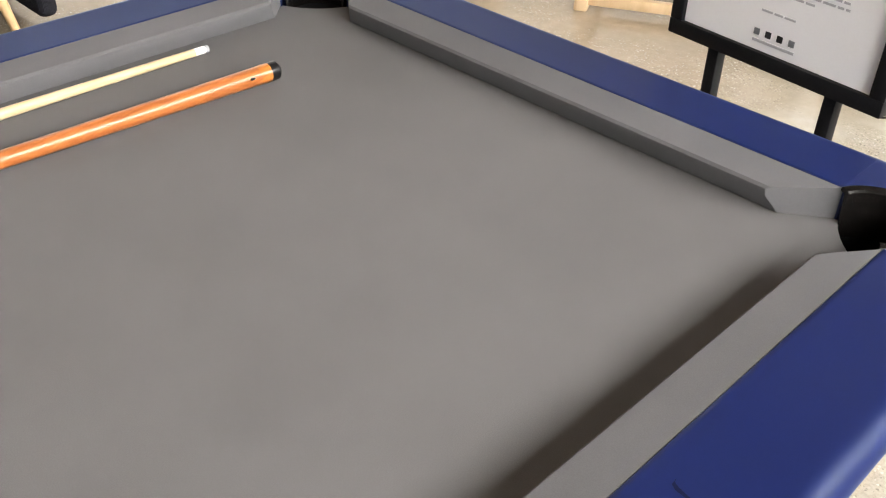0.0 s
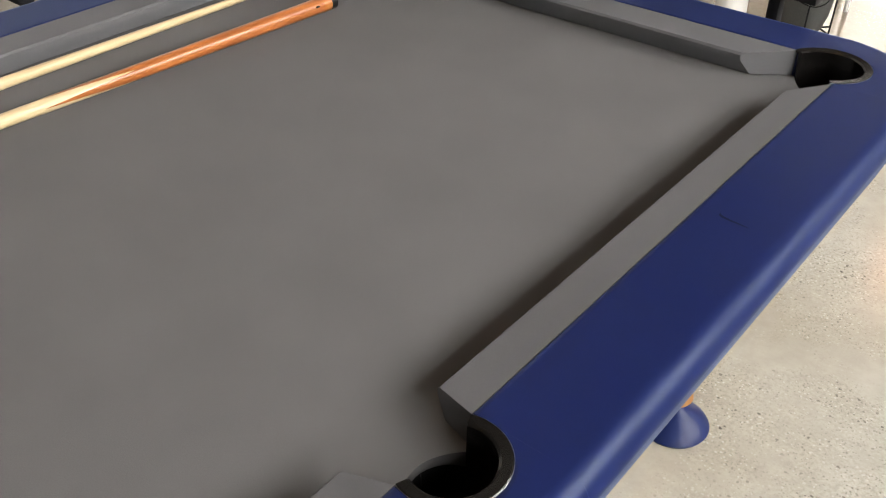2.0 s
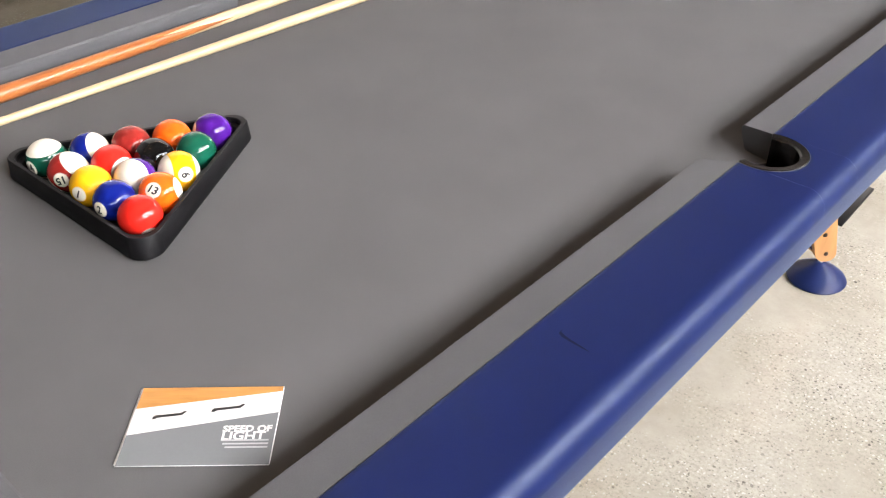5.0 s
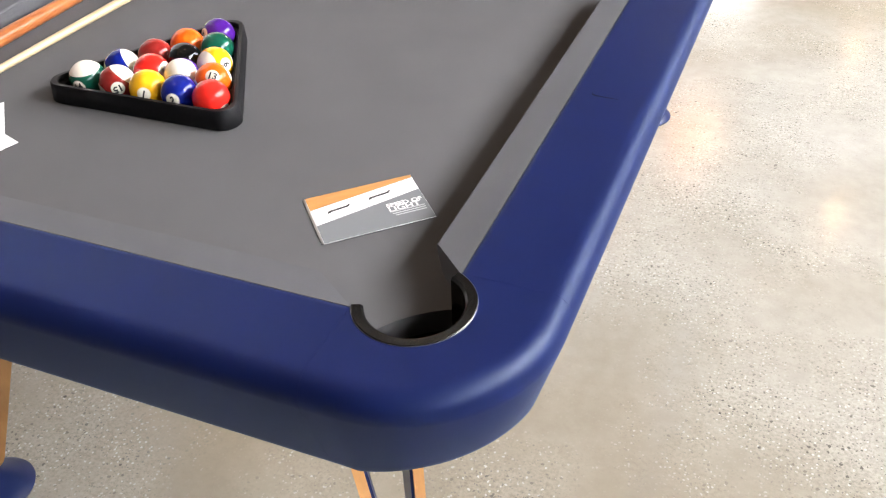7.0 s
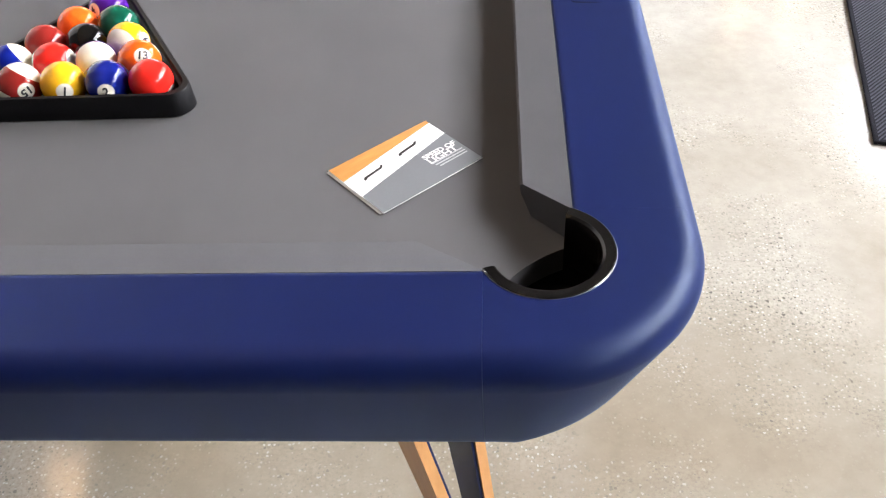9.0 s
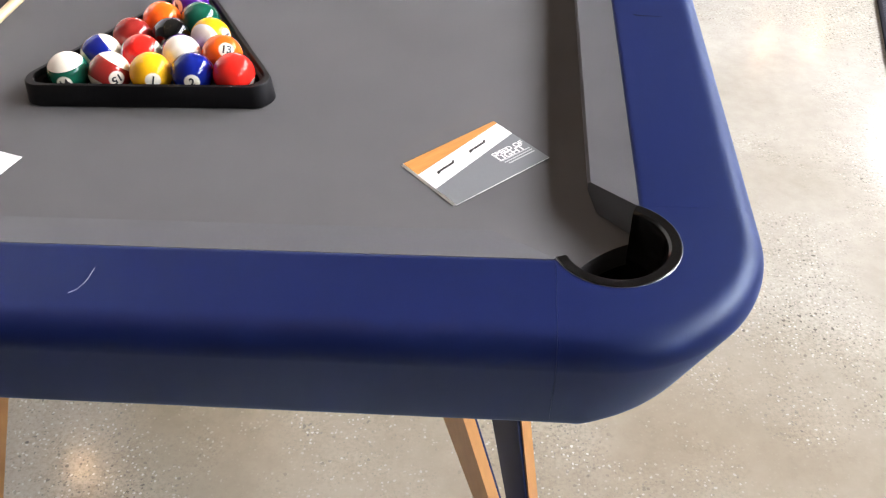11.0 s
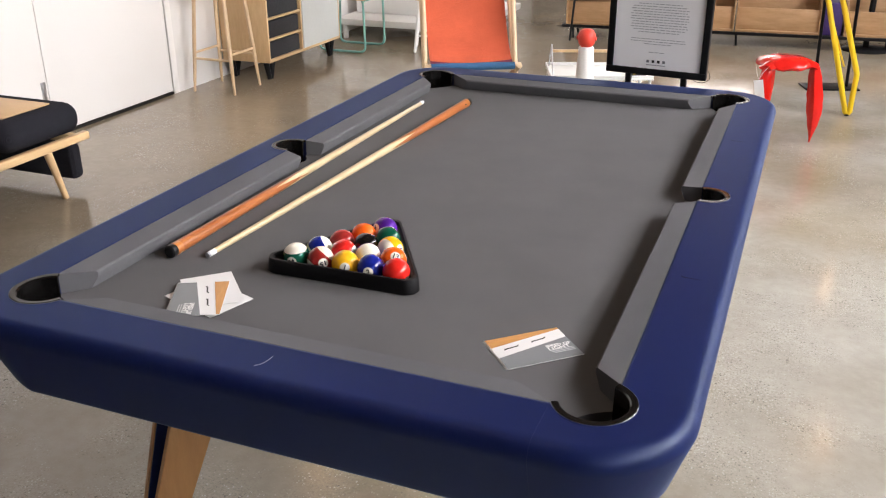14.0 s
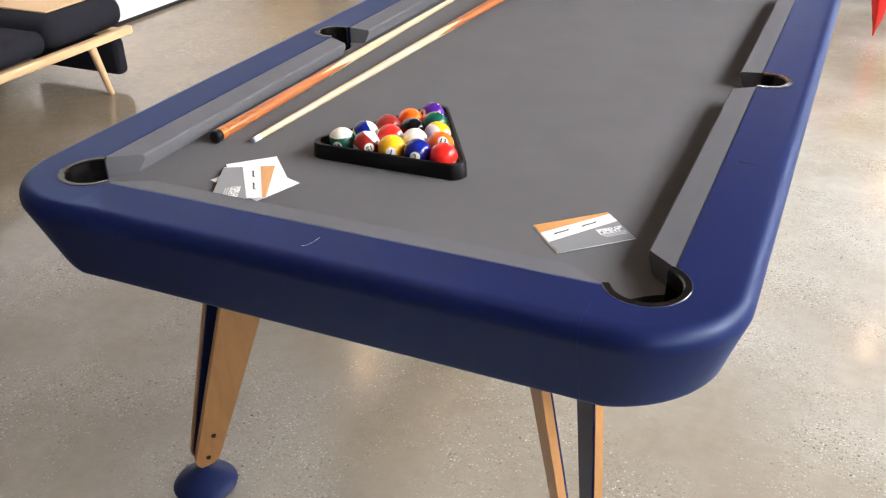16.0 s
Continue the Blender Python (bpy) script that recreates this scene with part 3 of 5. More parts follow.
    # rims and cups of the pockets
    rim = [(0.0670, TOP - 0.0045), (0.0668, TOP + 0.0003), (0.0655, TOP + 0.0014), (0.0560, TOP + 0.0008), (0.0535, TOP - 0.0015), (0.0520, BED - 0.02), (0.0540, BED - 0.02), (0.060, TOP - 0.0045)]

    def pocket(c, rs, a0, a1, sx, sy):
        bm = bmesh.new()
        n = 40
        rings = []
        for k in range(n + 1):
            a = radians(a0 + (a1 - a0) * k / n)
            ring = [(c[0] + (r + rs) * math.cos(a), c[1] + (r + rs) * math.sin(a), z) for r, z in rim]
            rings.append([(x * sx, y if sy > 0 else LONG - y, z) for x, y, z in ring])
        loft(bm, rings)
        rim_ob = part("pocket_rim", bm, RIM_BLACK, t, "glossy black plastic pocket rim", angle=30)
        bm = bmesh.new()
        rings = []
        for k in range(n + 1):
            a = radians(a0 + (a1 - a0) * k / n)
            ring = [(c[0] + (r + rs) * math.cos(a), c[1] + (r + rs) * math.sin(a), z) for r, z in ((0.0668, TOP - 0.001), (0.0668, TOP + 0.0007), (0.0671, TOP + 0.0005), (0.0672, TOP - 0.001))]
            rings.append([(x * sx, y if sy > 0 else LONG - y, z) for x, y, z in ring])
        loft(bm, rings)
        part("rim_edge", bm, RIM_STEEL, rim_ob, "thin bright metal edge", angle=30)
        bm = bmesh.new()
        x, y = c[0] * sx, (c[1] if sy > 0 else LONG - c[1])
        r = 0.0545 + rs
        lathe(bm, [(r, BED - 0.012), (r, 0.71), (r * 0.96, 0.65), (r * 0.6, 0.635), (0, 0.632)], 36, Matrix.Translation((x, y, 0)))
        part("pocket_cup", bm, CUP, t, "black leather pocket cup")

    for sx in (1, -1):
        for sy in (1, -1):
            pocket(PC, 0.0, 66.5, -156.5, sx, sy)
        pocket(SC, -0.0125, -109, 109, sx, 1)
    # short creases in the rail: flat strips, with the crease's shade as their colour
    def sight(x, y, turn):
        bm = bmesh.new()
        pts = [(-0.021, 0.006), (-0.0195, 0.001), (-0.014, -0.001), (-0.004, -0.001), (0.010, 0.0), (0.020, 0.0005)]
        wide = [0.0006, 0.0018, 0.0022, 0.0016, 0.0012, 0.0004]
        up = [bm.verts.new((u, v + h, 0)) for (u, v), h in zip(pts, wide)]
        dn = [bm.verts.new((u, v - h, 0)) for (u, v), h in zip(pts, wide)]
        for i in range(len(pts) - 1):
            bm.faces.new((dn[i], dn[i + 1], up[i + 1], up[i]))
        ob = part("crease_shade_strip", bm, CREASE_SHADE, t, "flat dark strip painted as the shade of a short rail crease")
        ob.matrix_basis = pose(x, y, TOP + 0.0004, 0, 0, turn)

    for y in (0.468, 1.455):
        sight(0.609, y, -7)
    # underside, legs and feet
    bm = bmesh.new()
    box(bm, (-0.60, -0.07, 0.685), (0.60, LONG + 0.07, 0.73), 0.004)
    part("underframe", bm, BLACK_METAL, t)

    for sx in (1, -1):
        for sy in (1, -1):
            foot = Vector(((0.462 if sy > 0 else 0.432) * sx, 0.030 if sy > 0 else LONG - 0.030, 0))
            out = Vector((0.60 * sx, -0.80 * sy, 0)).normalized()
            along = Vector((-out.y, out.x, 0))
            for arm in (1, -1):
                leg = part("leg", plank(foot, out, along * arm, 0.0, 0.016), LEG_WOOD, t, "oiled warm brown wooden leg plank")
                part("leg_lining", plank(foot, out, along * arm, -0.0045, 0.0005, 0.004), BLUE_STEEL, leg, "dark blue steel lining")
                for h in (0.100, 0.162):
                    bm = bmesh.new()
                    c, n = arm_point(foot, out, along * arm, h, 0.0, 0.0165)
                    lathe(bm, [(0, 0.003), (0.004, 0.0028), (0.006, 0.0005), (0.006, -0.001)], 12, Matrix.Translation(c) @ n.to_track_quat("Z", "Y").to_matrix().to_4x4())
                    part("bolt", bm, BOLT, leg, "dark bolt head")
            bm = bmesh.new()
            lathe(bm, [(0, 0.054), (0.012, 0.054), (0.019, 0.048), (0.058, 0.022), (0.071, 0.011), (0.075, 0.005), (0.073, 0.0), (0, 0.0)], 36, Matrix.Translation(foot))
            part("foot", bm, BLUE_STEEL, t, "flared blue levelling foot")
            bm = bmesh.new()
            lathe(bm, [(0, 0.098), (0.007, 0.098), (0.007, 0.044), (0, 0.044)], 14, Matrix.Translation(foot))
            part("foot_stem", bm, STEEL, t)
    return t


def arm_point(foot, out, along, h, side, off):
    """A point on one plank of a leg at height h: the planks spread upwards along, and lean inwards."""
    k = (h - 0.06) / 0.62
    c = foot - Vector((math.copysign(0.128, out.x), math.copysign(0.140, out.y), 0)) * k + along * (0.010 + 0.047 * k) + Vector((0, 0, h))
    n = (along * 0.99 + Vector((0, 0, -0.12))).normalized()
    return c + out * side + n * off, n


def plank(foot, out, along, o0, o1, shrink=0.0):
    """A tapered plank with a rounded lower end."""
    bm = bmesh.new()
    rows = []
    for i in range(7):
        a = radians(90 * i / 6)
        rows.append((0.074 + 0.028 * (1 - math.cos(a)), 0.028 * math.sin(a) + 0.001))
    rows += [(0.30, 0.040), (0.70, 0.060)]
    rings = []
    for h, w in rows:
        w = max(0.0015, w - shrink)
        a, n = arm_point(foot, out, along, h, -w, 0)
        b, _ = arm_point(foot, out, along, h, w, 0)
        rings.append([a + n * o0, b + n * o0, b + n * o1, a + n * o1])
    return loft(bm, rings)


pool_table()

# a white hair-like scratch on the near rail
bm = bmesh.new()
tube(bm, [(-0.004, -0.126, TOP + 0.0004), (0.003, -0.121, TOP + 0.0006), (0.008, -0.108, TOP + 0.0007), (0.009, -0.090, TOP + 0.0004)], 0.0002, 5)
tagged(link_mesh("thread", bm, PAPER), "fine white thread lying on the blue rail", "thread")

# ---- cues ----
def cue(a, b, label, nick=0):
    """A cue from the butt end a to the tip b, lying on the cloth."""
    a, b = Vector(a), Vector(b)
    d = (b - a)
    length = d.length
    slope = math.atan2(0.0145 - 0.0062, length)
    m = Matrix.Translation((a.x, a.y, BED + 0.0148)) @ Euler((0, 0, math.atan2(-d.x, d.y))).to_matrix().to_4x4() @ Euler((radians(-90) - slope, 0, 0)).to_matrix().to_4x4()
    t = thing("cue", m, label, "cue", group="cues on the table")

    def rad(s):
        return 0.0145 + (0.0062 - 0.0145) * s / length

    def piece(name, s0, s1, mat, lab="", grow=0.0, ends=0.0):
        bm = bmesh.new()
        lathe(bm, [(0, s0), (rad(s0) + grow - ends, s0), (rad(s0) + grow, s0 + 0.003), (rad(s1) + grow, s1 - 0.001), (rad(s1) + grow - 0.0003, s1), (0, s1)], 24)
        return part(name, bm, mat, t, lab)

    piece("bumper", 0.0, 0.017, BLACK, "black rubber bumper", 0.0, 0.003)
    piece("butt_ring", 0.017, 0.036, BUTT_RING, "amber ring", 0.0003)
    butt = piece("butt", 0.036, 0.592, BUTT, "glossy red-brown wooden butt")
    piece("shaft", 0.592, length - 0.025, SHAFT, "pale maple shaft")
    # pale spliced points running down into the butt
    for q in range(4):
        bm = bmesh.new()
        rows = []
        for k in range(9):
            s = 0.435 + 0.158 * k / 8
            half = radians(1 + 43.5 * k / 8)
            c = radians(90 * q + 45)
            rows.append([bm.verts.new(((rad(s) + 0.0003) * math.cos(c + half * f), (rad(s) + 0.0003) * math.sin(c + half * f), s)) for f in (-1, -0.5, 0, 0.5, 1)])
        for r0, r1 in zip(rows, rows[1:]):
            for j in range(4):
                bm.faces.new((r0[j], r0[j + 1], r1[j + 1], r1[j]))
        part("splice", bm, SHAFT, butt, "pale spliced point")
    if nick:
        bm = bmesh.new()
        bmesh.ops.create_uvsphere(bm, u_segments=10, v_segments=6, radius=0.0042)
        bmesh.ops.scale(bm, vec=(0.55, 1.0, 1.2), verts=bm.verts[:])
        bmesh.ops.translate(bm, vec=(0, -0.0135, 0.052), verts=bm.verts[:])
        bmesh.ops.rotate(bm, cent=(0, 0, 0), matrix=Matrix.Rotation(radians(nick), 3, "Z"), verts=bm.verts[:])
        part("nick", bm, BLACK, butt, "small dark nick in the lacquer")
    piece("ferrule", length - 0.025, length - 0.006, FERRULE, "white ferrule")
    piece("tip", length - 0.006, length, TIP, "grey leather tip", 0.0, 0.001)
    return t


BUTT_RING = wood("amber_ring_wood", (0.48, 0.175, 0.034), (0.38, 0.125, 0.026), 0.3, coat=0.4)
cue((-0.468, 0.256), (-0.476, 1.688), "two-tone wooden cue with red-brown butt beside the cushion")
cue((-0.317, 1.716), (-0.3930, 0.290), "two-tone wooden cue with red-brown butt lying on grey cloth", nick=-72)

# ---- balls and rack ----
RACK_AT, RACK_TURN = Vector((-0.0700, 0.3832, BED)), radians(0.8)
BALL = 0.0286
COLOURS = [(0.86, 0.44, 0.008), (0.005, 0.013, 0.19), (0.70, 0.020, 0.012), (0.060, 0.008, 0.20), (0.88, 0.115, 0.006), (0.004, 0.085, 0.048), (0.26, 0.018, 0.014), (0.005, 0.005, 0.005)]
IVORY = (0.80, 0.74, 0.62)


def ball_material(number):
    colour = COLOURS[(number - 1) % 8]
    m, n, l, b = material("ball_enamel")
    tc = n.new("ShaderNodeTexCoord")
    sep = n.new("ShaderNodeSeparateXYZ")
    l.new(tc.outputs["Object"], sep.inputs[0])

    def step(value, edge, soft=0.0003):
        r = n.new("ShaderNodeMapRange")
        r.inputs[1].default_value, r.inputs[2].default_value = edge - soft, edge + soft
        l.new(value, r.inputs[0])
        return r.outputs[0]
    spot = step(sep.outputs["X"], BALL * 0.93)
    col = mixed(n, l, spot, colour, IVORY)
    if number > 8:
        ab = n.new("ShaderNodeMath")
        ab.operation = "ABSOLUTE"
        l.new(sep.outputs["Z"], ab.inputs[0])
        col = mixed(n, l, step(ab.outputs[0], BALL * BAND.get(number, 0.54)), col, IVORY)
    l.new(mixed(n, l, 1.0, col, ramp(n, l, noise_node(n, l, 160, 3), [(0.3, (0.95, 0.95, 0.95)), (0.7, (1, 1, 1))]), "MULTIPLY"), b.inputs["Base Color"])
    b.inputs["Roughness"].default_value = 0.025
    b.inputs["Specular IOR Level"].default_value = 0.55
    return m


# where each number faces, the axis of the stripe, which way each numeral stands up, half widths of the bands
FACING = {1: (0.42, -0.90, 0.12), 2: (0.27, -0.96, 0.08), 3: (0.86, -0.20, -0.45), 4: (-0.45, -0.82, 0.36), 5: (0, 0.8, -0.3), 6: (0.1, 0.9, -0.2), 7: (-0.6, 0.6, -0.3), 8: (0.2, 0.9, 0.1),
          9: (0.95, -0.19, 0.27), 10: (-0.5, 0.8, -0.1), 11: (0.10, -0.90, -0.20), 12: (0.20, -0.39, -0.74), 13: (0.48, -0.60, 0.645), 14: (0.16, -0.96, -0.06), 15: (0.65, -0.75, 0.12)}
STRIPE = {9: (-0.146, -0.818, 0.19), 10: (0.81, 0.16, 0.41), 11: (0.856, -0.236, -0.136), 12: (0.40, -0.76, 0.51), 13: (0.62, 0.75, 0.20), 14: (-0.06, 0.07, 0.91), 15: (0.434, 0.421, 0.578)}
UPWARD = {1: (0.35, 0.05, 0.9), 2: (0.0, 0.0, 1.0), 3: (0.3, 0.9, 0.3), 4: (-0.6, 0.2, 0.7), 9: (-0.1, -0.95, 0.0), 11: (0.3, 0.0, 0.9), 13: (0.05, 0.6, 0.75), 14: (-0.3, 0.0, 0.9), 15: (0.25, 0.1, -0.95)}
BAND = {11: 0.74, 12: 0.38, 13: 0.84}


def ball(number, place):
    x = Vector(FACING[number]).normalized()
    z = Vector(STRIPE.get(number, (0.0, 0.1, 1.0)))
    z = (z - x * z.dot(x)).normalized()
    y = z.cross(x)
    m = Matrix((x, y, z)).transposed().to_4x4()
    m.translation = place
    names = ["yellow", "blue", "red", "purple", "orange", "green", "maroon", "black"]
    kind = names[(number - 1) % 8]
    label = ("glossy white ball with a %s stripe in the rack" if number > 8 else "glossy solid %s ball in the rack") % kind
    bm = bmesh.new()
    bmesh.ops.create_uvsphere(bm, u_segments=40, v_segments=24, radius=BALL)
    ob = link_mesh("pool_ball", bm, ball_material(number), None, angle=180)
    ob.matrix_basis = m
    tagged(ob, label, "pool ball", group="racked balls")
    if number in (1, 2, 4, 9, 13, 14, 15, 3, 11):
        up = Vector(UPWARD[number])
        bm = letters(str(number), 0.0155, weight=0.0005)
        bmesh.ops.triangulate(bm, faces=bm.faces[:])
        bmesh.ops.subdivide_edges(bm, edges=bm.edges[:], cuts=3, use_grid_fill=True)
        bmesh.ops.rotate(bm, verts=bm.verts[:], cent=(0, 0, 0), matrix=Matrix.Rotation(math.atan2(-up.dot(y), up.dot(z)), 3, "Z"))
        for v in bm.verts:
            p = Vector((BALL * 0.985, v.co.x * 0.9, v.co.y))
            v.co = p.normalized() * (BALL + 0.0004)
        part("numeral", bm, INK_BLACK, ob, "printed black number")
    return ob


def racked():
    turn = Matrix.Rotation(RACK_TURN, 4, "Z")
    rows = [[14, 15, 1, 2, 3], [10, 11, 12, 13], [7, 8, 9], [5, 6], [4]]
    d = BALL * 2 + 0.0003
    for r, row in enumerate(rows):
        for c, number in enumerate(row):
            p = Vector(((c - (len(row) - 1) / 2) * d, (r - 4 / 3) * d * math.sqrt(3) / 2, BALL))
            ball(number, RACK_AT + turn @ p)
    # rounded triangular ring
    rack = thing("ball_rack", Matrix.Translation(RACK_AT) @ turn, "black plastic triangle rack holding fifteen balls", "rack")
    side = 4 * d

    def tri(grow, rc, n=8):
        cen = [(-side / 2, -side / math.sqrt(12)), (side / 2, -side / math.sqrt(12)), (0, side / math.sqrt(3))]
        out = []
        for (x, y), a in zip(cen, (210, 330, 90)):
            k = (grow - rc) * 2
            px, py = x + k * math.cos(radians(a)), y + k * math.sin(radians(a))
            out += arc(px, py, rc, a - 60, a + 60, n)
        return out
    g = BALL - 0.0003
    bm = bmesh.new()
    prof = [(g + 0.0058, 0.0215, 0.0015), (g + 0.0070, 0.022, 0.0005), (g + 0.0135, 0.025, 0.0005), (g + 0.0152, 0.026, 0.0025), (g + 0.0132, 0.025, 0.0305), (g + 0.0120, 0.0245, 0.0325), (g + 0.0068, 0.023, 0.0325), (g + 0.0058, 0.0225, 0.031)]
    loft(bm, [[(x, y, z) for x, y in tri(grow, rc)] for grow, rc, z in prof], around=True, caps=False)
    part("ring", bm, RACK, rack, angle=45)
    bm = bmesh.new()
    prof = [(g, 0.020, 0.006), (g + 0.0055, 0.0215, 0.005), (g + 0.0056, 0.022, 0.024), (g + 0.0008, 0.020, 0.0225), (g, 0.020, 0.020)]
    loft(bm, [[(x, y, z) for x, y in tri(grow, rc)] for grow, rc, z in prof], around=True, caps=False)
    part("inner_ledge", bm, RACK, rack, angle=45)


racked()

# ---- printed cards ----
def card(m, label, printed=True, thick=0.0009, leaves=1):
    """A postcard, 148 by 105 mm; its long edge runs along x."""
    w, h = 0.148, 0.105
    t = thing("postcard", m, label, "postcard", group="postcards on the table")
    for k in range(leaves):
        bm = bmesh.new()
        dz = k * (thick + 0.0005)
        box(bm, (-w / 2 + 0.002 * k, -h / 2 + 0.003 * (leaves - 1 - k), dz), (w / 2, h / 2, dz + thick), 0.0003, 1)
        part("sheet", bm, PAPER, t)
    z = (leaves - 1) * (thick + 0.0005) + thick
    if not printed:
        for i, (x, y, sx) in enumerate(((-0.012, 0.016, 0.03), (-0.004, 0.006, 0.036), (0.004, -0.004, 0.024))):
            bm = bmesh.new()
            slab(bm, [(x, y), (x + sx, y), (x + sx, y + 0.004), (x, y + 0.004)], z + 0.0002, z + 0.0005)
            part("print_line", bm, INK_PALE, t)
        return t

    def patch(name, pts, mat, up):
        bm = bmesh.new()
        slab(bm, pts, z + up, z + up + 0.0002)
        return part(name, bm, mat, t)
    lo = -h / 2 + 0.0005
    patch("wood_print", [(-w / 2 + 0.003, h / 2 - 0.030), (w / 2 - 0.0005, h / 2 - 0.007), (w / 2 - 0.0005, h / 2 - 0.0005), (-w / 2 + 0.003, h / 2 - 0.0005)], INK_TAN, 0.0001)
    patch("grey_print", [(-w / 2 + 0.003, lo), (w / 2 - 0.0005, lo), (w / 2 - 0.0005, h / 2 - 0.037), (-w / 2 + 0.003, h / 2 - 0.066)], INK_GREY, 0.0001)
    for cx, cy in ((-0.035, 0.013), (0.022, 0.022)):
        pts = [(-0.0165, -0.0055), (-0.0135, -0.0052), (-0.0115, -0.0034), (0.0120, 0.0000), (0.0160, 0.0050), (0.0135, 0.0056), (0.0105, 0.0030), (-0.0140, -0.0004), (-0.0160, -0.0024)]
        patch("drawn_handle", [(cx + x, cy + y) for x, y in pts], INK_BLACK, 0.0002)
    for text, size, y in (("SPEED OF", 0.0112, -0.007), ("LIGHT", 0.0152, -0.0165)):
        bm = letters(text, size, "LEFT", weight=0.0005)
        bmesh.ops.translate(bm, verts=bm.verts[:], vec=(0.022, y, z + 0.0006))
        part("lettering", bm, PAPER, t, "white printed capital letters")
    for y, x0, x1 in ((-0.0225, 0.023, 0.069), (-0.0270, 0.025, 0.069), (-0.0315, 0.028, 0.069)):
        patch("print_line", [(x0, y), (x1, y), (x1, y + 0.0019), (x0, y + 0.0019)], INK_PALE, 0.0005)
    return t


card(pose(0.380, 0.168, BED + 0.0003, 0, 0, 42.4), "small stack of printed postcards on the grey cloth", leaves=2)
card(pose(-0.2765, 0.1285, BED + 0.0003, 0, 0, -17.9), "white postcard back under other cards", printed=False)
card(pose(-0.288, 0.155, BED + 0.0024, 0, 0, -45.8), "white postcard back with a faint stamp box", printed=False)
card(pose(-0.289, 0.111, BED + 0.0045, 0, 0, -63.4), "printed postcard lying on two white ones")

# ---- things round the table ----
def sign_stand():
    t = thing("sign_stand", pose(0.241, 2.214, 0, 0, 0, -7), "black-framed white notice on a black metal stand", "sign")
    w, z0, h = 0.376, 0.828, 0.52
    bm = bmesh.new()
    f = 0.024
    for lo, hi in (((-w / 2, -0.014, z0), (w / 2, 0.014, z0 + f)), ((-w / 2, -0.014, z0 + h - f), (w / 2, 0.014, z0 + h)), ((-w / 2, -0.0135, z0 + f), (-w / 2 + f, 0.0135, z0 + h - f)), ((w / 2 - f, -0.0135, z0 + f), (w / 2, 0.0135, z0 + h - f))):
        box(bm, lo, hi, 0.002)
    part("frame", bm, BLACK_METAL, t)
    bm = bmesh.new()
    box(bm, (-w / 2 + f, -0.006, z0 + f), (w / 2 - f, 0.006, z0 + h - f))
    panel = part("panel", bm, SHEET, t, "white printed sheet")
    random.seed(4)
    ys = [z0 + 0.257 - 0.0092 * i for i in range(12)] + [z0 + 0.131, z0 + 0.122, z0 + 0.113, z0 + 0.083]
    ws = [0.16, 0.20, 0.21, 0.20, 0.215, 0.21, 0.215, 0.20, 0.205, 0.21, 0.19, 0.15, 0.20, 0.205, 0.10, 0.06]
    for x, y, hx, hz in ((-0.105, 0.300, 0.030, 0.006), (-0.068, 0.276, 0.006, 0.034), (-0.052, 0.300, 0.034, 0.007), (-0.010, 0.300, 0.008, 0.036), (0.008, 0.300, 0.040, 0.006), (0.060, 0.300, 0.007, 0.036), (0.078, 0.300, 0.032, 0.007)):
        bm = bmesh.new()
        box(bm, (x, -0.0072, z0 + y), (x + hx, -0.006, z0 + y + hz))
        part("title_bar", bm, INK_BLACK, panel)
    for y, lw in zip(ys, ws):
        bm = bmesh.new()
        x = -lw / 2
        while x < lw / 2:
            k = random.uniform(0.006, 0.020)
            box(bm, (x, -0.0072, y), (min(lw / 2, x + k), -0.006, y + 0.0030))
            x += k + 0.0035
        part("print_line", bm, INK_PALE, panel)
    for i in range(4):
        bm = bmesh.new()
        box(bm, (-0.036 + 0.020 * i, -0.0072, z0 + 0.046), (-0.026 + 0.020 * i, -0.006, z0 + 0.056), 0.003)
        part("print_mark", bm, INK_GREY if i in (0, 3) else INK_BLACK, panel)
    bm = bmesh.new()
    box(bm, (-0.036, -0.0072, z0 + 0.036), (0.036, -0.006, z0 + 0.040))
    part("print_line", bm, INK_PALE, panel)
    for x in (-0.105, 0.105):
        bm = bmesh.new()
        box(bm, (x - 0.011, 0.000, 0.01), (x + 0.011, 0.022, z0 + 0.02), 0.004)
        part("post", bm, BLACK_METAL, t)
    bm = bmesh.new()
    box(bm, (-0.175, -0.125, 0.0), (0.165, 0.125, 0.010), 0.002, 2, pose(-0.031, 0.078, 0, 0, 0, 8.4))
    part("base_plate", bm, BLACK_METAL, t)
    bm = bmesh.new()
    tube(bm, bend([(0.12, 0.016, z0 + 0.01), (0.14, 0.02, z0 - 0.012), (0.175, 0.02, z0 - 0.016), (0.20, 0.02, z0 + 0.004), (0.19, 0.018, z0 + 0.03)], 0.02), 0.0012, 6)
    part("wire", bm, BLACK_METAL, t)


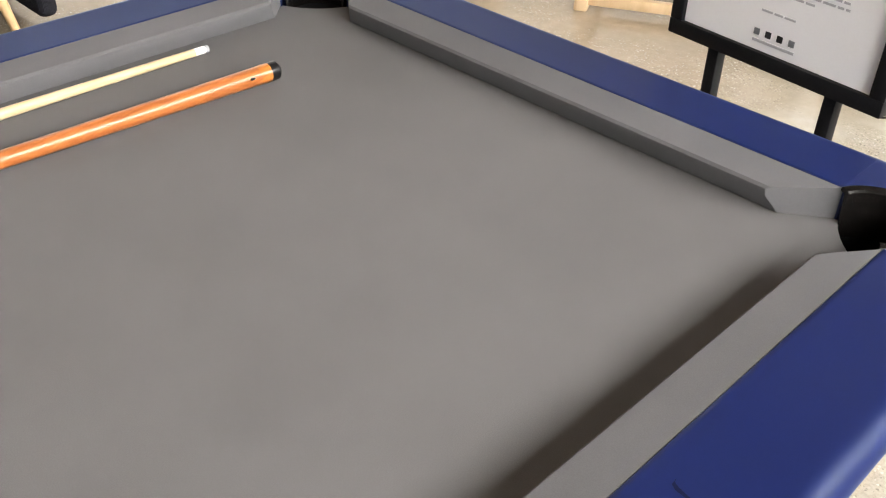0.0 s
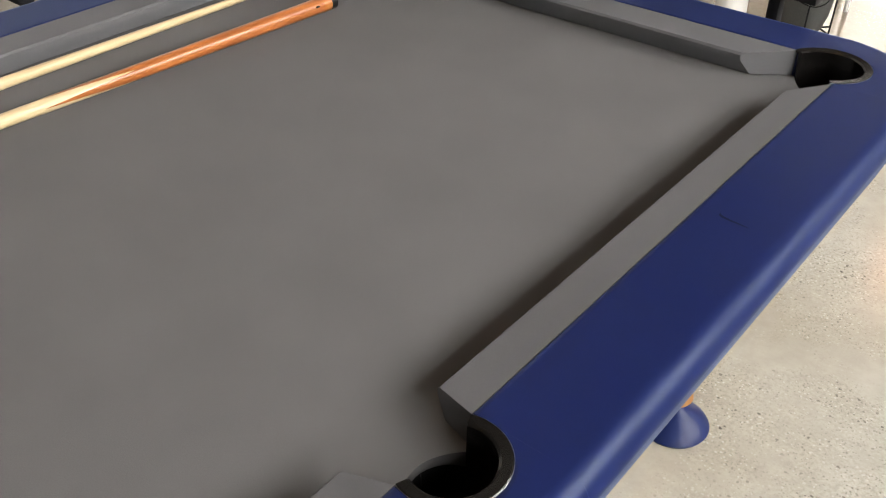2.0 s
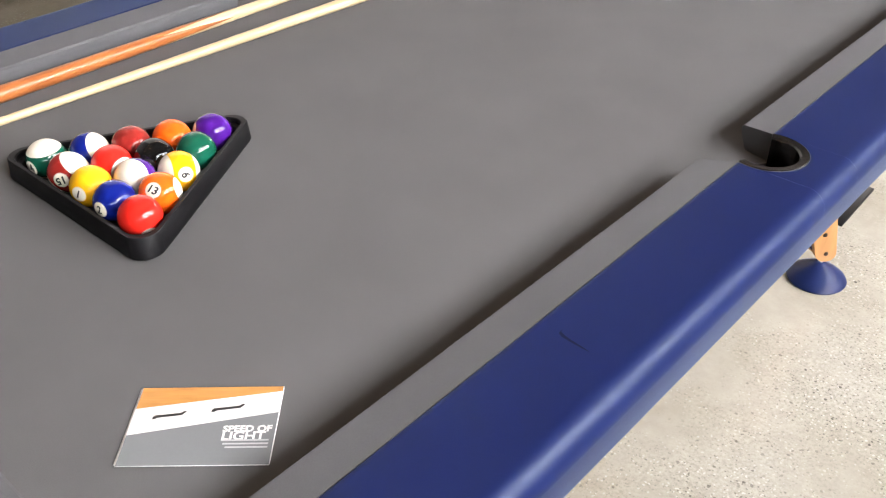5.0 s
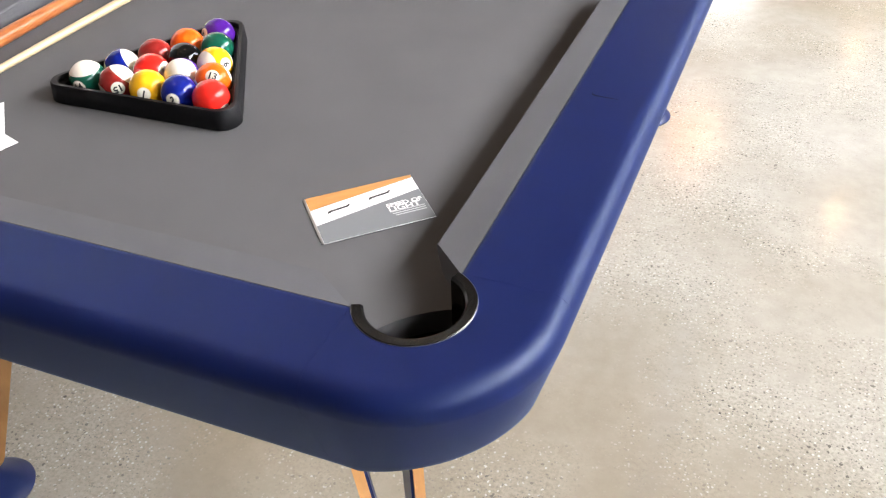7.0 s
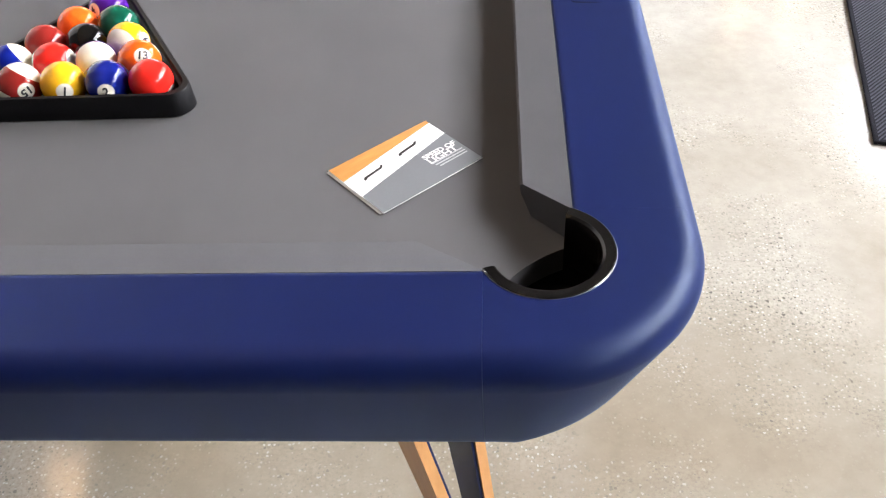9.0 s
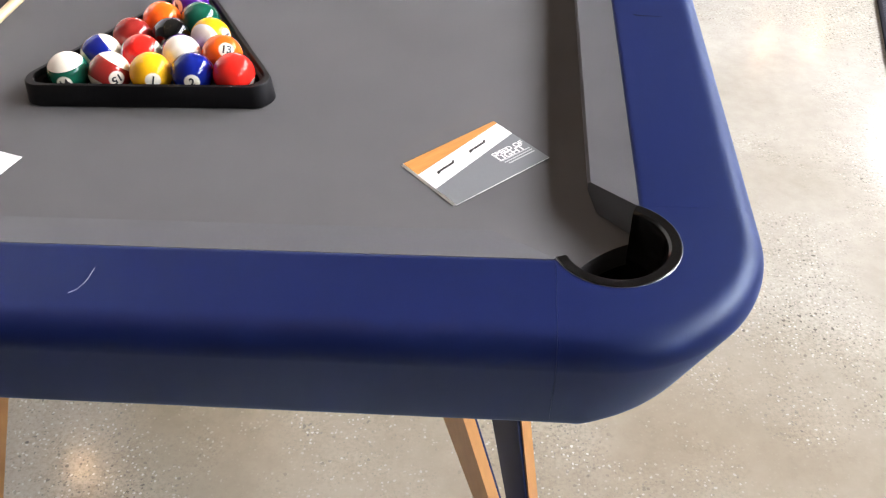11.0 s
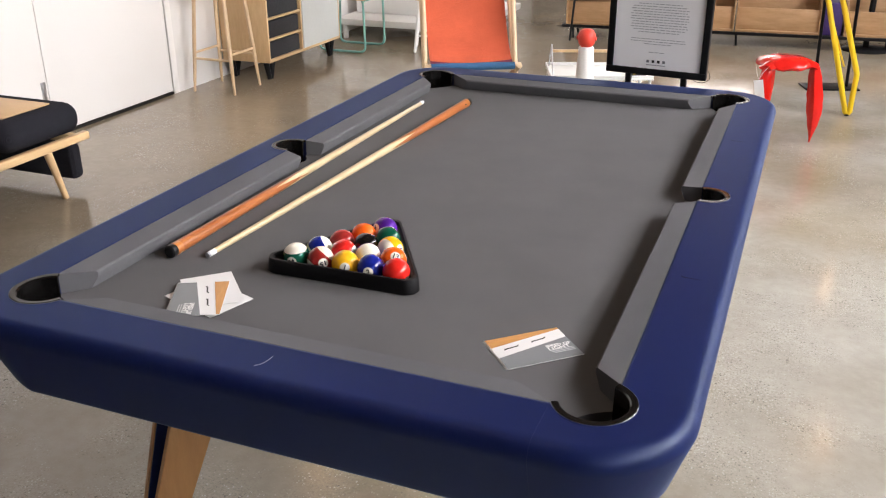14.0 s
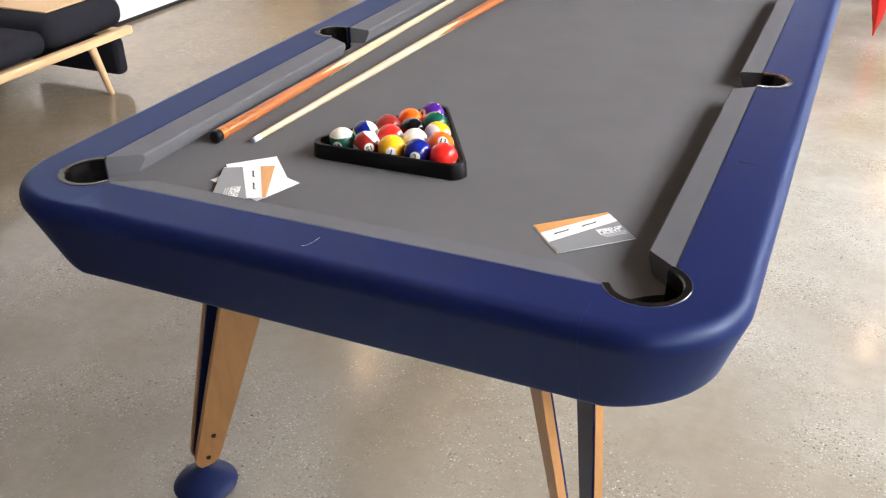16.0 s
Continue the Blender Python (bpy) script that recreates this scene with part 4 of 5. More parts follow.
def red_stool():
    """A three-legged stool of inflated sheet steel with creased seams."""
    t = thing("stool", pose(0.64, 4.48, 0), "glossy red inflated steel stool with a paper tag", "stool")
    rng = random.Random(7)

    def lens(c, side, out, rx, ry, seg=16):
        pts = [2 * math.pi * k / seg for k in range(seg)]
        return [c + side * (rx * math.cos(a)) + out * (ry * math.copysign((1 - abs(math.cos(a))) * 0.25 + math.sin(a) ** 2 * 0.75, math.sin(a))) for a in pts]
    for ang in (-4, 118, 240):
        d = Vector((math.cos(radians(ang)), math.sin(radians(ang)), 0))
        side = Vector((-d.y, d.x, 0))
        bm = bmesh.new()
        rings = []
        widths = [0.020, 0.030, 0.034, 0.037, 0.040, 0.042, 0.043, 0.042, 0.039, 0.034, 0.027, 0.018, 0.009, 0.003]
        for i, w in enumerate(widths):
            u = i / (len(widths) - 1)
            c = d * (0.166 + 0.038 * math.sin(u * 2.0)) + Vector((0, 0, 0.465 * (1 - u)))
            k = 1 + 0.05 * math.sin(u * 31 + ang) + rng.uniform(-0.02, 0.02)
            rings.append(lens(c, d, side, w * k * 1.08, w * 1.15))
        loft(bm, rings)
        part("leg", bm, RED, t, angle=50)
        # the arm of the seat that folds over into the leg
        bm = bmesh.new()
        rings = []
        for i in range(9):
            u = i / 8
            c = d * (0.04 + 0.150 * u) + Vector((0, 0, 0.468 - 0.018 * u * u))
            rings.append(lens(c, side, Vector((0, 0, 1)), 0.075 - 0.030 * u, 0.030 * (1 - 0.45 * u ** 4) * (1 + 0.08 * math.sin(u * 22))))
        loft(bm, rings)
        part("shoulder", bm, RED, t, angle=50)
    bm = bmesh.new()
    n = 48
    prof = [(0.0, 0.500), (0.06, 0.499), (0.11, 0.492), (0.145, 0.478), (0.160, 0.462), (0.164, 0.455), (0.160, 0.448), (0.135, 0.436), (0.08, 0.430), (0.0, 0.430)]
    lathe(bm, prof, n)
    for v in bm.verts:
        a = math.atan2(v.co.y, v.co.x)
        r = math.hypot(v.co.x, v.co.y)
        v.co.z += 0.007 * math.sin(a * 9) * (r / 0.18) ** 3 + 0.003 * math.sin(a * 17 + 1) * (r / 0.18) ** 4
        s = 1 + 0.03 * math.sin(a * 3 + 0.4)
        v.co.x *= s
        v.co.y *= s
    part("seat", bm, RED, t, angle=60)
    bm = bmesh.new()
    box(bm, (-0.048, -0.0005, -0.175), (0.004, 0.0005, -0.06), 0.0003, 1, pose(-0.115, -0.215, 0.455, 0, -12, 0))
    part("tag", bm, PAPER, t, "white paper price tag")
    bm = bmesh.new()
    tube(bm, [(-0.075, -0.175, 0.468), (-0.110, -0.212, 0.425), (-0.120, -0.216, 0.395)], 0.001, 5)
    tube(bm, [(-0.150, -0.150, 0.466), (-0.135, -0.212, 0.425), (-0.122, -0.216, 0.395)], 0.001, 5)
    part("tag_string", bm, PAPER, t)


def yellow_table():
    t = thing("high_table", pose(1.053, 5.195, 0), "yellow tubular steel side table with slim legs", "table")
    top = 0.87
    for k, a, b, c in ((0.075, (-0.265, 0.02, top), (0.0, 0.0, 0.02), (-0.185, 0.03, top)), (0.012, (0.62, 0.03, top), (0.66, 0.0, 0.02), (0.74, 0.03, top)), (0.012, (0.76, 0.55, top), (0.80, 0.58, 0.02), (0.88, 0.55, top))):
        a, b, c = Vector(a), Vector(b), Vector(c)
        bm = bmesh.new()
        tube(bm, bend([a, b + Vector((-0.010, 0, 0.0)), b + Vector((0.014, 0, 0.0)), b + (c - b) * 0.3 + Vector((k, 0, 0)), c], 0.02), 0.0175, 12)
        leg = part("leg", bm, YELLOW, t)
        bm = bmesh.new()
        tube(bm, [b + (a - b) * 0.75, b + (c - b) * 0.35], 0.006, 8)
        part("brace", bm, YELLOW, leg)
        bm = bmesh.new()
        lathe(bm, [(0, 0.0), (0.016, 0.0), (0.016, 0.012), (0, 0.014)], 14, Matrix.Translation(b - Vector((0, 0, 0.02))))
        part("glide", bm, BLACK, leg)
    bm = bmesh.new()
    box(bm, (-0.34, -0.04, top), (0.92, 0.62, top + 0.02), 0.006)
    part("tabletop", bm, YELLOW, t)


def floor_stand():
    t = thing("floor_stand", pose(0.965, 6.0, 0, 0, 0, 17), "black metal stand on a flat square plate", "stand")
    bm = bmesh.new()
    box(bm, (-0.22, -0.10, 0), (0.165, 0.10, 0.012), 0.003)
    part("base_plate", bm, BLACK_METAL, t)
    for x in (-0.135, 0.095):
        bm = bmesh.new()
        tube(bm, [(x, 0, 0.012), (x - 0.020, 0.02, 0.9)], 0.012, 10)
        part("post", bm, BLACK_METAL, t)
    bm = bmesh.new()
    tube(bm, [(-0.155, 0.02, 0.9), (0.075, 0.02, 0.9)], 0.012, 10)
    part("bar", bm, BLACK_METAL, t)


def deck_chair():
    """A sling chair: two crossed wooden frames and a canvas seat in three colours."""
    a, b = Vector((-1.388, 3.936, 0)), Vector((-0.914, 4.182, 0))
    turn = math.degrees(math.atan2(b.y - a.y, b.x - a.x))
    mid = (a + b) / 2
    t = thing("deck_chair", pose(mid.x, mid.y, 0, 0, 0, turn), "wooden deck chair with orange, plum and blue canvas", "chair")
    w = 0.27
    for x in (-w - 0.016, w + 0.016):
        bm = bmesh.new()
        box(bm, (x - 0.014, -0.022, -0.02), (x + 0.014, 0.022, 1.30), 0.006, 2, pose(0, 0, 0, -27, 0, 0) @ Matrix.Translation((0, 0.02, 0.34)))
        part("back_rail", bm, ASH, t)
        bm = bmesh.new()
        tube(bm, [(x, -0.03, 0.388), (x, 0.90, 0.03)], 0.017, 10)
        part("seat_rail", bm, ASH, t)
        bm = bmesh.new()
        tube(bm, [(x, 0.30, 0.80), (x, 0.0, 0.03)], 0.017, 10)
        part("front_leg", bm, ASH, t)
        bm = bmesh.new()
        box(bm, (x - 0.028, -0.035, 0.0), (x + 0.028, 0.035, 0.055), 0.008)
        part("foot_block", bm, ASH, t)
    for y, z in ((0.0, 0.045), (0.90, 0.045)):
        bm = bmesh.new()
        box(bm, (-w - 0.03, y - 0.016, z - 0.022), (w + 0.03, y + 0.016, z + 0.024), 0.006)
        part("cross_bar", bm, ASH, t)
    bm = bmesh.new()
    tube(bm, [(-w - 0.03, 0.0, 0.388), (w + 0.03, 0.0, 0.388)], 0.016, 12)
    part("front_bar", bm, ASH, t)
    spine = []
    for i in range(25):
        s = i / 24
        y = 0.0 + 0.74 * s
        z = 0.388 + 1.0 * s * s * 0.55 + 0.40 * s - 0.10 * math.sin(math.pi * s)
        spine.append((y, z))
    for lo, hi, mat, lab in ((0, 1, SKYBLUE, "blue canvas band"), (1, 3, PLUM, "plum canvas band"), (3, 24, ORANGE, "orange canvas sling")):
        bm = bmesh.new()
        rings = []
        for y, z in spine[lo:hi + 1]:
            rings.append([(-w + 0.012, y, z - 0.004), (-w * 0.5, y, z - 0.016), (0, y, z - 0.02), (w * 0.5, y, z - 0.016), (w - 0.012, y, z - 0.004),
                          (w - 0.012, y + 0.002, z - 0.008), (w * 0.5, y + 0.002, z - 0.02), (0, y + 0.002, z - 0.024), (-w * 0.5, y + 0.002, z - 0.02), (-w + 0.012, y + 0.002, z - 0.008)])
        loft(bm, rings)
        part("canvas", bm, mat, t, lab)
    bm = bmesh.new()
    tube(bm, [(-w + 0.01, -0.002, 0.385), (w - 0.01, -0.002, 0.385)], 0.023, 14)
    part("canvas_hem", bm, SKYBLUE, t, "blue canvas wrapped round the front bar")


def table_lamp():
    t = thing("floor_lamp", pose(-0.432, 3.985, 0), "white tapered lantern lamp with a red ball top", "lamp")
    bm = bmesh.new()
    lathe(bm, [(0, 0.0), (0.045, 0.002), (0.059, 0.018), (0.064, 0.05), (0.063, 0.12), (0.057, 0.29), (0.050, 0.45), (0.043, 0.562), (0.039, 0.570), (0, 0.570)], 36)
    part("body", bm, WHITE_SHADE, t)
    bm = bmesh.new()
    lathe(bm, [(0, 0.566), (0.030, 0.569), (0.046, 0.587), (0.052, 0.617), (0.049, 0.641), (0.038, 0.661), (0.020, 0.670), (0, 0.673)], 28)
    part("ball", bm, RED_MATT, t, "red ball top")
    for sx in (-1, 1):
        bm = bmesh.new()
        lathe(bm, [(0, -0.006), (0.012, -0.006), (0.012, 0.006), (0, 0.006)], 14, Matrix.Translation((0.051 * sx, 0, 0.617)) @ Matrix.Rotation(radians(90), 4, "Y"))
        part("knob", bm, RED_MATT, t)


def tray_table():
    t = thing("tray_table", pose(-0.47, 4.52, 0, 0, 0, 20), "low white tray table with wire ends and a wooden board", "table")
    w, d, z = 0.32, 0.20, 0.30
    bm = bmesh.new()
    box(bm, (-w, -d, z), (w, d, z + 0.012), 0.004)
    part("tray", bm, WHITE_METAL, t)
    bm = bmesh.new()
    for lo, hi in (((-w, -d, z + 0.0125), (w, -d + 0.008, z + 0.03)), ((-w, d - 0.008, z + 0.0125), (w, d, z + 0.03)), ((-w, -d + 0.009, z + 0.0125), (-w + 0.008, d - 0.009, z + 0.03)), ((w - 0.008, -d + 0.009, z + 0.0125), (w, d - 0.009, z + 0.03))):
        box(bm, lo, hi, 0.002)
    part("tray_edge", bm, WHITE_METAL, t)
    bm = bmesh.new()
    box(bm, (-w + 0.03, d - 0.04, z + 0.10), (w, d - 0.02, z + 0.118), 0.004)
    part("board", bm, OAK, t, "pale wooden board")
    for x in (-w + 0.02, w - 0.02):
        bm = bmesh.new()
        tube(bm, bend([(x, -d + 0.05, z + 0.012), (x, 0.0, z + 0.19), (x, d - 0.03, z + 0.012)], 0.03), 0.005, 8)
        part("wire_handle", bm, STEEL, t)
        for y in (-d + 0.03, d - 0.03):
            bm = bmesh.new()
            tube(bm, [(x, y, z), (x * 1.02, y * 1.05, 0.0)], 0.010, 8)
            part("leg", bm, WHITE_METAL, t)


def yellow_box():
    t = thing("small_box", pose(-0.215, 4.50, 0.3125, 0, 0, 35), "small yellow box with a black base on the tray", "box")
    bm = bmesh.new()
    box(bm, (-0.045, -0.03, 0.0), (0.045, 0.03, 0.012), 0.002)
    part("base", bm, BLACK, t)
    bm = bmesh.new()
    box(bm, (-0.043, -0.028, 0.0122), (0.043, 0.028, 0.042), 0.004)
    part("lid", bm, YELLOW, t, "yellow lid")


yellow_box()


def plant_pot():
    t = thing("planter", pose(-0.185, 4.075, 0) @ Matrix.Diagonal((0.96, 0.96, 1, 1)), "dark grey planter held in a black wire stand", "planter")
    bm = bmesh.new()
    lathe(bm, [(0, 0.03), (0.065, 0.03), (0.092, 0.045), (0.108, 0.10), (0.120, 0.22), (0.126, 0.29), (0.122, 0.295), (0.117, 0.29), (0.110, 0.25), (0, 0.25)], 40)
    part("pot", bm, POT, t)
    bm = bmesh.new()
    lathe(bm, [(0.109, 0.251), (0.06, 0.262), (0, 0.266)], 24)
    part("soil", bm, SOIL, t)
    for r, z in ((0.128, 0.008), (0.130, 0.25)):
        bm = bmesh.new()
        ring = [(r * math.cos(a), r * math.sin(a), z) for a in [2 * math.pi * i / 40 for i in range(40)]]
        rings = [[(x * (1 + 0.004 * math.cos(q) / r), y * (1 + 0.004 * math.cos(q) / r), z + 0.004 * math.sin(q)) for q in [2 * math.pi * k / 8 for k in range(8)]] for x, y, z in ring]
        loft(bm, rings, around=True, caps=False)
        part("wire_ring", bm, BLACK_METAL, t)
    for i in range(4):
        a = radians(30 + 90 * i)
        bm = bmesh.new()
        tube(bm, [(0.128 * math.cos(a), 0.128 * math.sin(a), 0.008), (0.130 * math.cos(a), 0.130 * math.sin(a), 0.25)], 0.004, 8)
        part("wire_leg", bm, BLACK_METAL, t)
        bm = bmesh.new()
        tube(bm, [(0.13 * math.cos(a), 0.13 * math.sin(a), 0.045), (0, 0, 0.026)], 0.004, 8)
        part("wire_support", bm, BLACK_METAL, t)


def daybed():
    """The end of a low daybed: oak frame, round legs, dark mattress and a tan tray."""
    t = thing("daybed", pose(-2.625, 2.32, 0), "low oak-framed daybed with charcoal cushions", "daybed")
    for x, lo in ((0.0, 0), (-0.78, 0)):
        bm = bmesh.new()
        box(bm, (x - 0.03, -2.0, 0.250), (x + 0.012, 0.0, 0.292), 0.010, 3)
        part("frame_rail", bm, OAK_X, t)
    for y in (-0.05, -1.9):
        bm = bmesh.new()
        box(bm, (-0.752, y - 0.05, 0.252), (-0.031, y, 0.290), 0.006)
        part("frame_end", bm, OAK, t)
    for x in (-0.02, -0.76):
        for y, lean in ((-0.235, 0.03), (-1.7, -0.03)):
            bm = bmesh.new()
            tube(bm, [(x, y - lean * 1.2, 0.255), (x + (0.03 if x > -0.4 else -0.03), y + lean * 0.2, 0.0)], 0.021, 14, 0.015)
            part("leg", bm, OAK, t)
    bm = bmesh.new()
    box(bm, (-0.76, -0.52, 0.293), (0.0, -0.01, 0.452), 0.074, 7)
    part("end_cushion", bm, CHARCOAL, t, "plump charcoal end cushion", angle=60)
    bm = bmesh.new()
    box(bm, (-0.75, -1.95, 0.293), (-0.01, -0.525, 0.405), 0.050, 6)
    part("seat_cushion", bm, CHARCOAL, t, angle=60)
    bm = bmesh.new()
    box(bm, (-0.70, -0.44, 0.450), (-0.085, -0.135, 0.460), 0.004)
    part("tray", bm, TAN, t, "flat tan wooden tray on the cushion")
    bm = bmesh.new()
    box(bm, (-0.62, -0.135, 0.060), (-0.005, -0.055, 0.249), 0.030, 4)
    part("hanging_cushion", bm, CHARCOAL, t, "dark cushion strapped under the frame end")


def bar_stool():
    t = thing("bar_stool", pose(-3.208, 4.395, 0), "tall pale ash bar stool with round legs", "stool")
    top = 0.74
    feet = [(-0.17, -0.175), (0.175, -0.175), (0.17, 0.165), (-0.175, 0.175)]
    heads = [(-0.125, -0.12), (0.115, -0.12), (0.115, 0.12), (-0.125, 0.12)]
    at = lambda i, z: Vector((feet[i][0] + (heads[i][0] - feet[i][0]) * z / top, feet[i][1] + (heads[i][1] - feet[i][1]) * z / top, z))
    for i in range(4):
        bm = bmesh.new()
        pts = [at(i, z) for z in (0.0, 0.2, 0.45, top)]
        rings = []
        for p, r in zip(pts, (0.009, 0.0135, 0.0145, 0.013)):
            rings.append([p + Vector((r * math.cos(a), r * math.sin(a), 0)) for a in [2 * math.pi * k / 12 for k in range(12)]])
        loft(bm, rings)
        part("leg", bm, ASH, t)
    for i, j, z in ((0, 1, 0.24), (1, 2, 0.28), (2, 3, 0.24), (3, 0, 0.28)):
        bm = bmesh.new()
        tube(bm, [at(i, z), at(j, z)], 0.009, 10)
        part("stretcher", bm, ASH, t)
    bm = bmesh.new()
    box(bm, (-0.17, -0.16, top), (0.16, 0.16, top + 0.03), 0.012, 3)
    part("seat", bm, ASH, t)


def sideboard():
    t = thing("sideboard", pose(-3.445, 4.70, 0), "pale oak sideboard with dark felt boxes and white door", "sideboard")
    D, W, Z0, Z1 = 0.42, 1.14, 0.135, 0.96
    for name, lo, hi in (("side_panel", (0, 0, Z0), (D, 0.02, Z1)), ("side_panel", (0, W - 0.02, Z0), (D, W, Z1)), ("base_panel", (0, 0.0205, Z0), (D, W - 0.0205, Z0 + 0.02)), ("top_panel", (0, 0.0205, Z1 - 0.02), (D, W - 0.0205, Z1)),
                         ("divider", (0.012, 0.50, Z0 + 0.0205), (D - 0.004, 0.52, Z1 - 0.0205)), ("back_panel", (0.001, 0.0205, Z0 + 0.0205), (0.010, W - 0.0205, Z1 - 0.0205))):
        bm = bmesh.new()
        box(bm, lo, hi, 0.002)
        part(name, bm, OAK, t)
    z = Z0 + 0.02
    for k in range(5):
        if k:
            bm = bmesh.new()
            box(bm, (0.012, 0.0205, z - 0.014), (D - 0.003, 0.4995, z), 0.001)
            part("shelf", bm, OAK_X, t)
        if k < 5:
            bm = bmesh.new()
            box(bm, (0.04, 0.028, z + 0.001), (D - 0.02, 0.492, z + 0.125), 0.008)
            part("felt_box", bm, FELT, t, "dark speckled felt storage box")
        z += 0.155
    bm = bmesh.new()
    box(bm, (D - 0.016, 0.524, Z0 + 0.022), (D + 0.002, W - 0.0215, Z1 - 0.022), 0.002)
    part("door", bm, GREY_WHITE, t, "pale grey-white lacquered door")
    for x in (0.06, D - 0.05):
        for y in (0.07, W - 0.11):
            bm = bmesh.new()
            tube(bm, [(x, y - 0.045, Z0), (x, y - 0.012, 0.0)], 0.024, 10, 0.017)
            tube(bm, [(x, y + 0.045, Z0), (x, y + 0.012, 0.0)], 0.024, 10, 0.017)
            box(bm, (x - 0.012, y - 0.022, 0), (x + 0.012, y + 0.022, 0.012), 0.003)
            part("leg", bm, BLACK_METAL, t, "black steel hairpin leg")


def sled_chair():
    t = thing("sled_chair", pose(-2.84, 6.08, 0), "chair on a bent teal steel sled frame", "chair")
    for y in (-0.19, 0.20):
        bm = bmesh.new()
        tube(bm, bend([(0.02, y, 0.45), (0.03, y, 0.012), (-0.42, y, 0.012), (-0.40, y, 0.45)], 0.06), 0.010, 10)
        part("sled_leg", bm, TEAL, t)
    for x in (-0.39, 0.01):
        bm = bmesh.new()
        tube(bm, [(x, -0.19, 0.44), (x, 0.20, 0.44)], 0.009, 8)
        part("cross_bar", bm, TEAL, t)
    bm = bmesh.new()
    box(bm, (-0.42, -0.21, 0.45), (0.04, 0.22, 0.475), 0.010, 3)
    part("seat", bm, OAK, t)
    bm = bmesh.new()
    box(bm, (-0.45, -0.20, 0.60), (-0.425, 0.21, 0.85), 0.010, 3)
    part("backrest", bm, OAK, t)
    for y in (-0.15, 0.16):
        bm = bmesh.new()
        tube(bm, [(-0.40, y, 0.45), (-0.438, y, 0.80)], 0.009, 8)
        part("back_post", bm, TEAL, t)


def white_platform():
    t = thing("display_platform", pose(-3.40, 6.45, 0), "low white slatted display platform with small legs", "platform")
    bm = bmesh.new()
    box(bm, (0, 0, 0.13), (1.35, 1.5, 0.19), 0.006)
    part("deck", bm, WHITE_METAL, t)
    bm = bmesh.new()
    box(bm, (0.05, 0.35, 0.191), (1.05, 1.4, 0.42), 0.01)
    part("box", bm, WHITE_METAL, t)
    for x in (0.08, 1.27):
        for y in (0.06, 1.44):
            bm = bmesh.new()
            box(bm, (x - 0.02, y - 0.02, 0), (x + 0.02, y + 0.02, 0.13), 0.003)
            part("leg", bm, WHITE_METAL, t)


def white_chair(x, y, turn):
    t = thing("stool", pose(x, y, 0, 0, 0, turn), "white painted wooden stool with a tan seat", "stool", group="white stools")
    top = 0.44
    for i in range(4):
        a = radians(45 + 90 * i)
        bm = bmesh.new()
        tube(bm, [(0.14 * math.cos(a), 0.14 * math.sin(a), top), (0.20 * math.cos(a), 0.20 * math.sin(a), 0.0)], 0.015, 10, 0.012)
        part("leg", bm, WHITE_METAL, t)
    for i in range(4):
        a, b = radians(45 + 90 * i), radians(135 + 90 * i)
        bm = bmesh.new()
        tube(bm, [(0.18 * math.cos(a), 0.18 * math.sin(a), 0.14), (0.18 * math.cos(b), 0.18 * math.sin(b), 0.14)], 0.009, 8)
        part("stretcher", bm, WHITE_METAL, t)
    bm = bmesh.new()
    lathe(bm, [(0, top), (0.165, top), (0.175, top + 0.01), (0.170, top + 0.024), (0, top + 0.026)], 28)
    part("seat", bm, OAK, t)


def console():
    """A long low shelf of open wooden bins on a thin black frame."""
    t = thing("console_shelf", pose(-0.08, 7.35, 0, 0, 0, 5), "long low black-framed shelf with brown wooden bins", "shelf")
    W, D = 1.62, 0.36
    bm = bmesh.new()
    box(bm, (-1.35, 0, 0.10), (W, D, 0.125), 0.003)
    part("frame_shelf", bm, BLACK_METAL, t)
    for x in (-1.25, 0.22, W - 0.12):
        for y in (0.04, D - 0.04):
            bm = bmesh.new()
            tube(bm, [(x, y, 0.10), (x + 0.01, y, 0.0)], 0.010, 8)
            part("leg", bm, BLACK_METAL, t)
    xs = [-1.32, -0.72, -0.30, 0.20, 0.92, 1.10, W - 0.02]
    for a, b in zip(xs, xs[1:]):
        if b - a < 0.2:
            bm = bmesh.new()
            box(bm, (a + 0.01, 0.05, 0.1255), (b - 0.01, D - 0.05, 0.40), 0.003)
            part("box", bm, PURPLE, t, "purple card box")
            continue
        for name, lo, hi in (("bin_front", (a + 0.006, 0.05, 0.1255), (b - 0.006, 0.062, 0.335)), ("bin_back", (a + 0.006, D - 0.03, 0.1255), (b - 0.006, D - 0.018, 0.46)),
                             ("bin_side", (a + 0.006, 0.0625, 0.1258), (a + 0.018, D - 0.0305, 0.47)), ("bin_side", (b - 0.018, 0.0625, 0.1258), (b - 0.006, D - 0.0305, 0.47)),
                             ("bin_edge", (a + 0.006, 0.022, 0.1258), (a + 0.018, 0.0495, 0.40)), ("bin_edge", (b - 0.018, 0.022, 0.1258), (b - 0.006, 0.0495, 0.40)), ("bin_lip", (a + 0.0185, 0.022, 0.1258), (b - 0.0185, 0.0495, 0.146))):
            bm = bmesh.new()
            box(bm, lo, hi, 0.002)
            part(name, bm, SHELF_WOOD, t, "brown oak bin board")


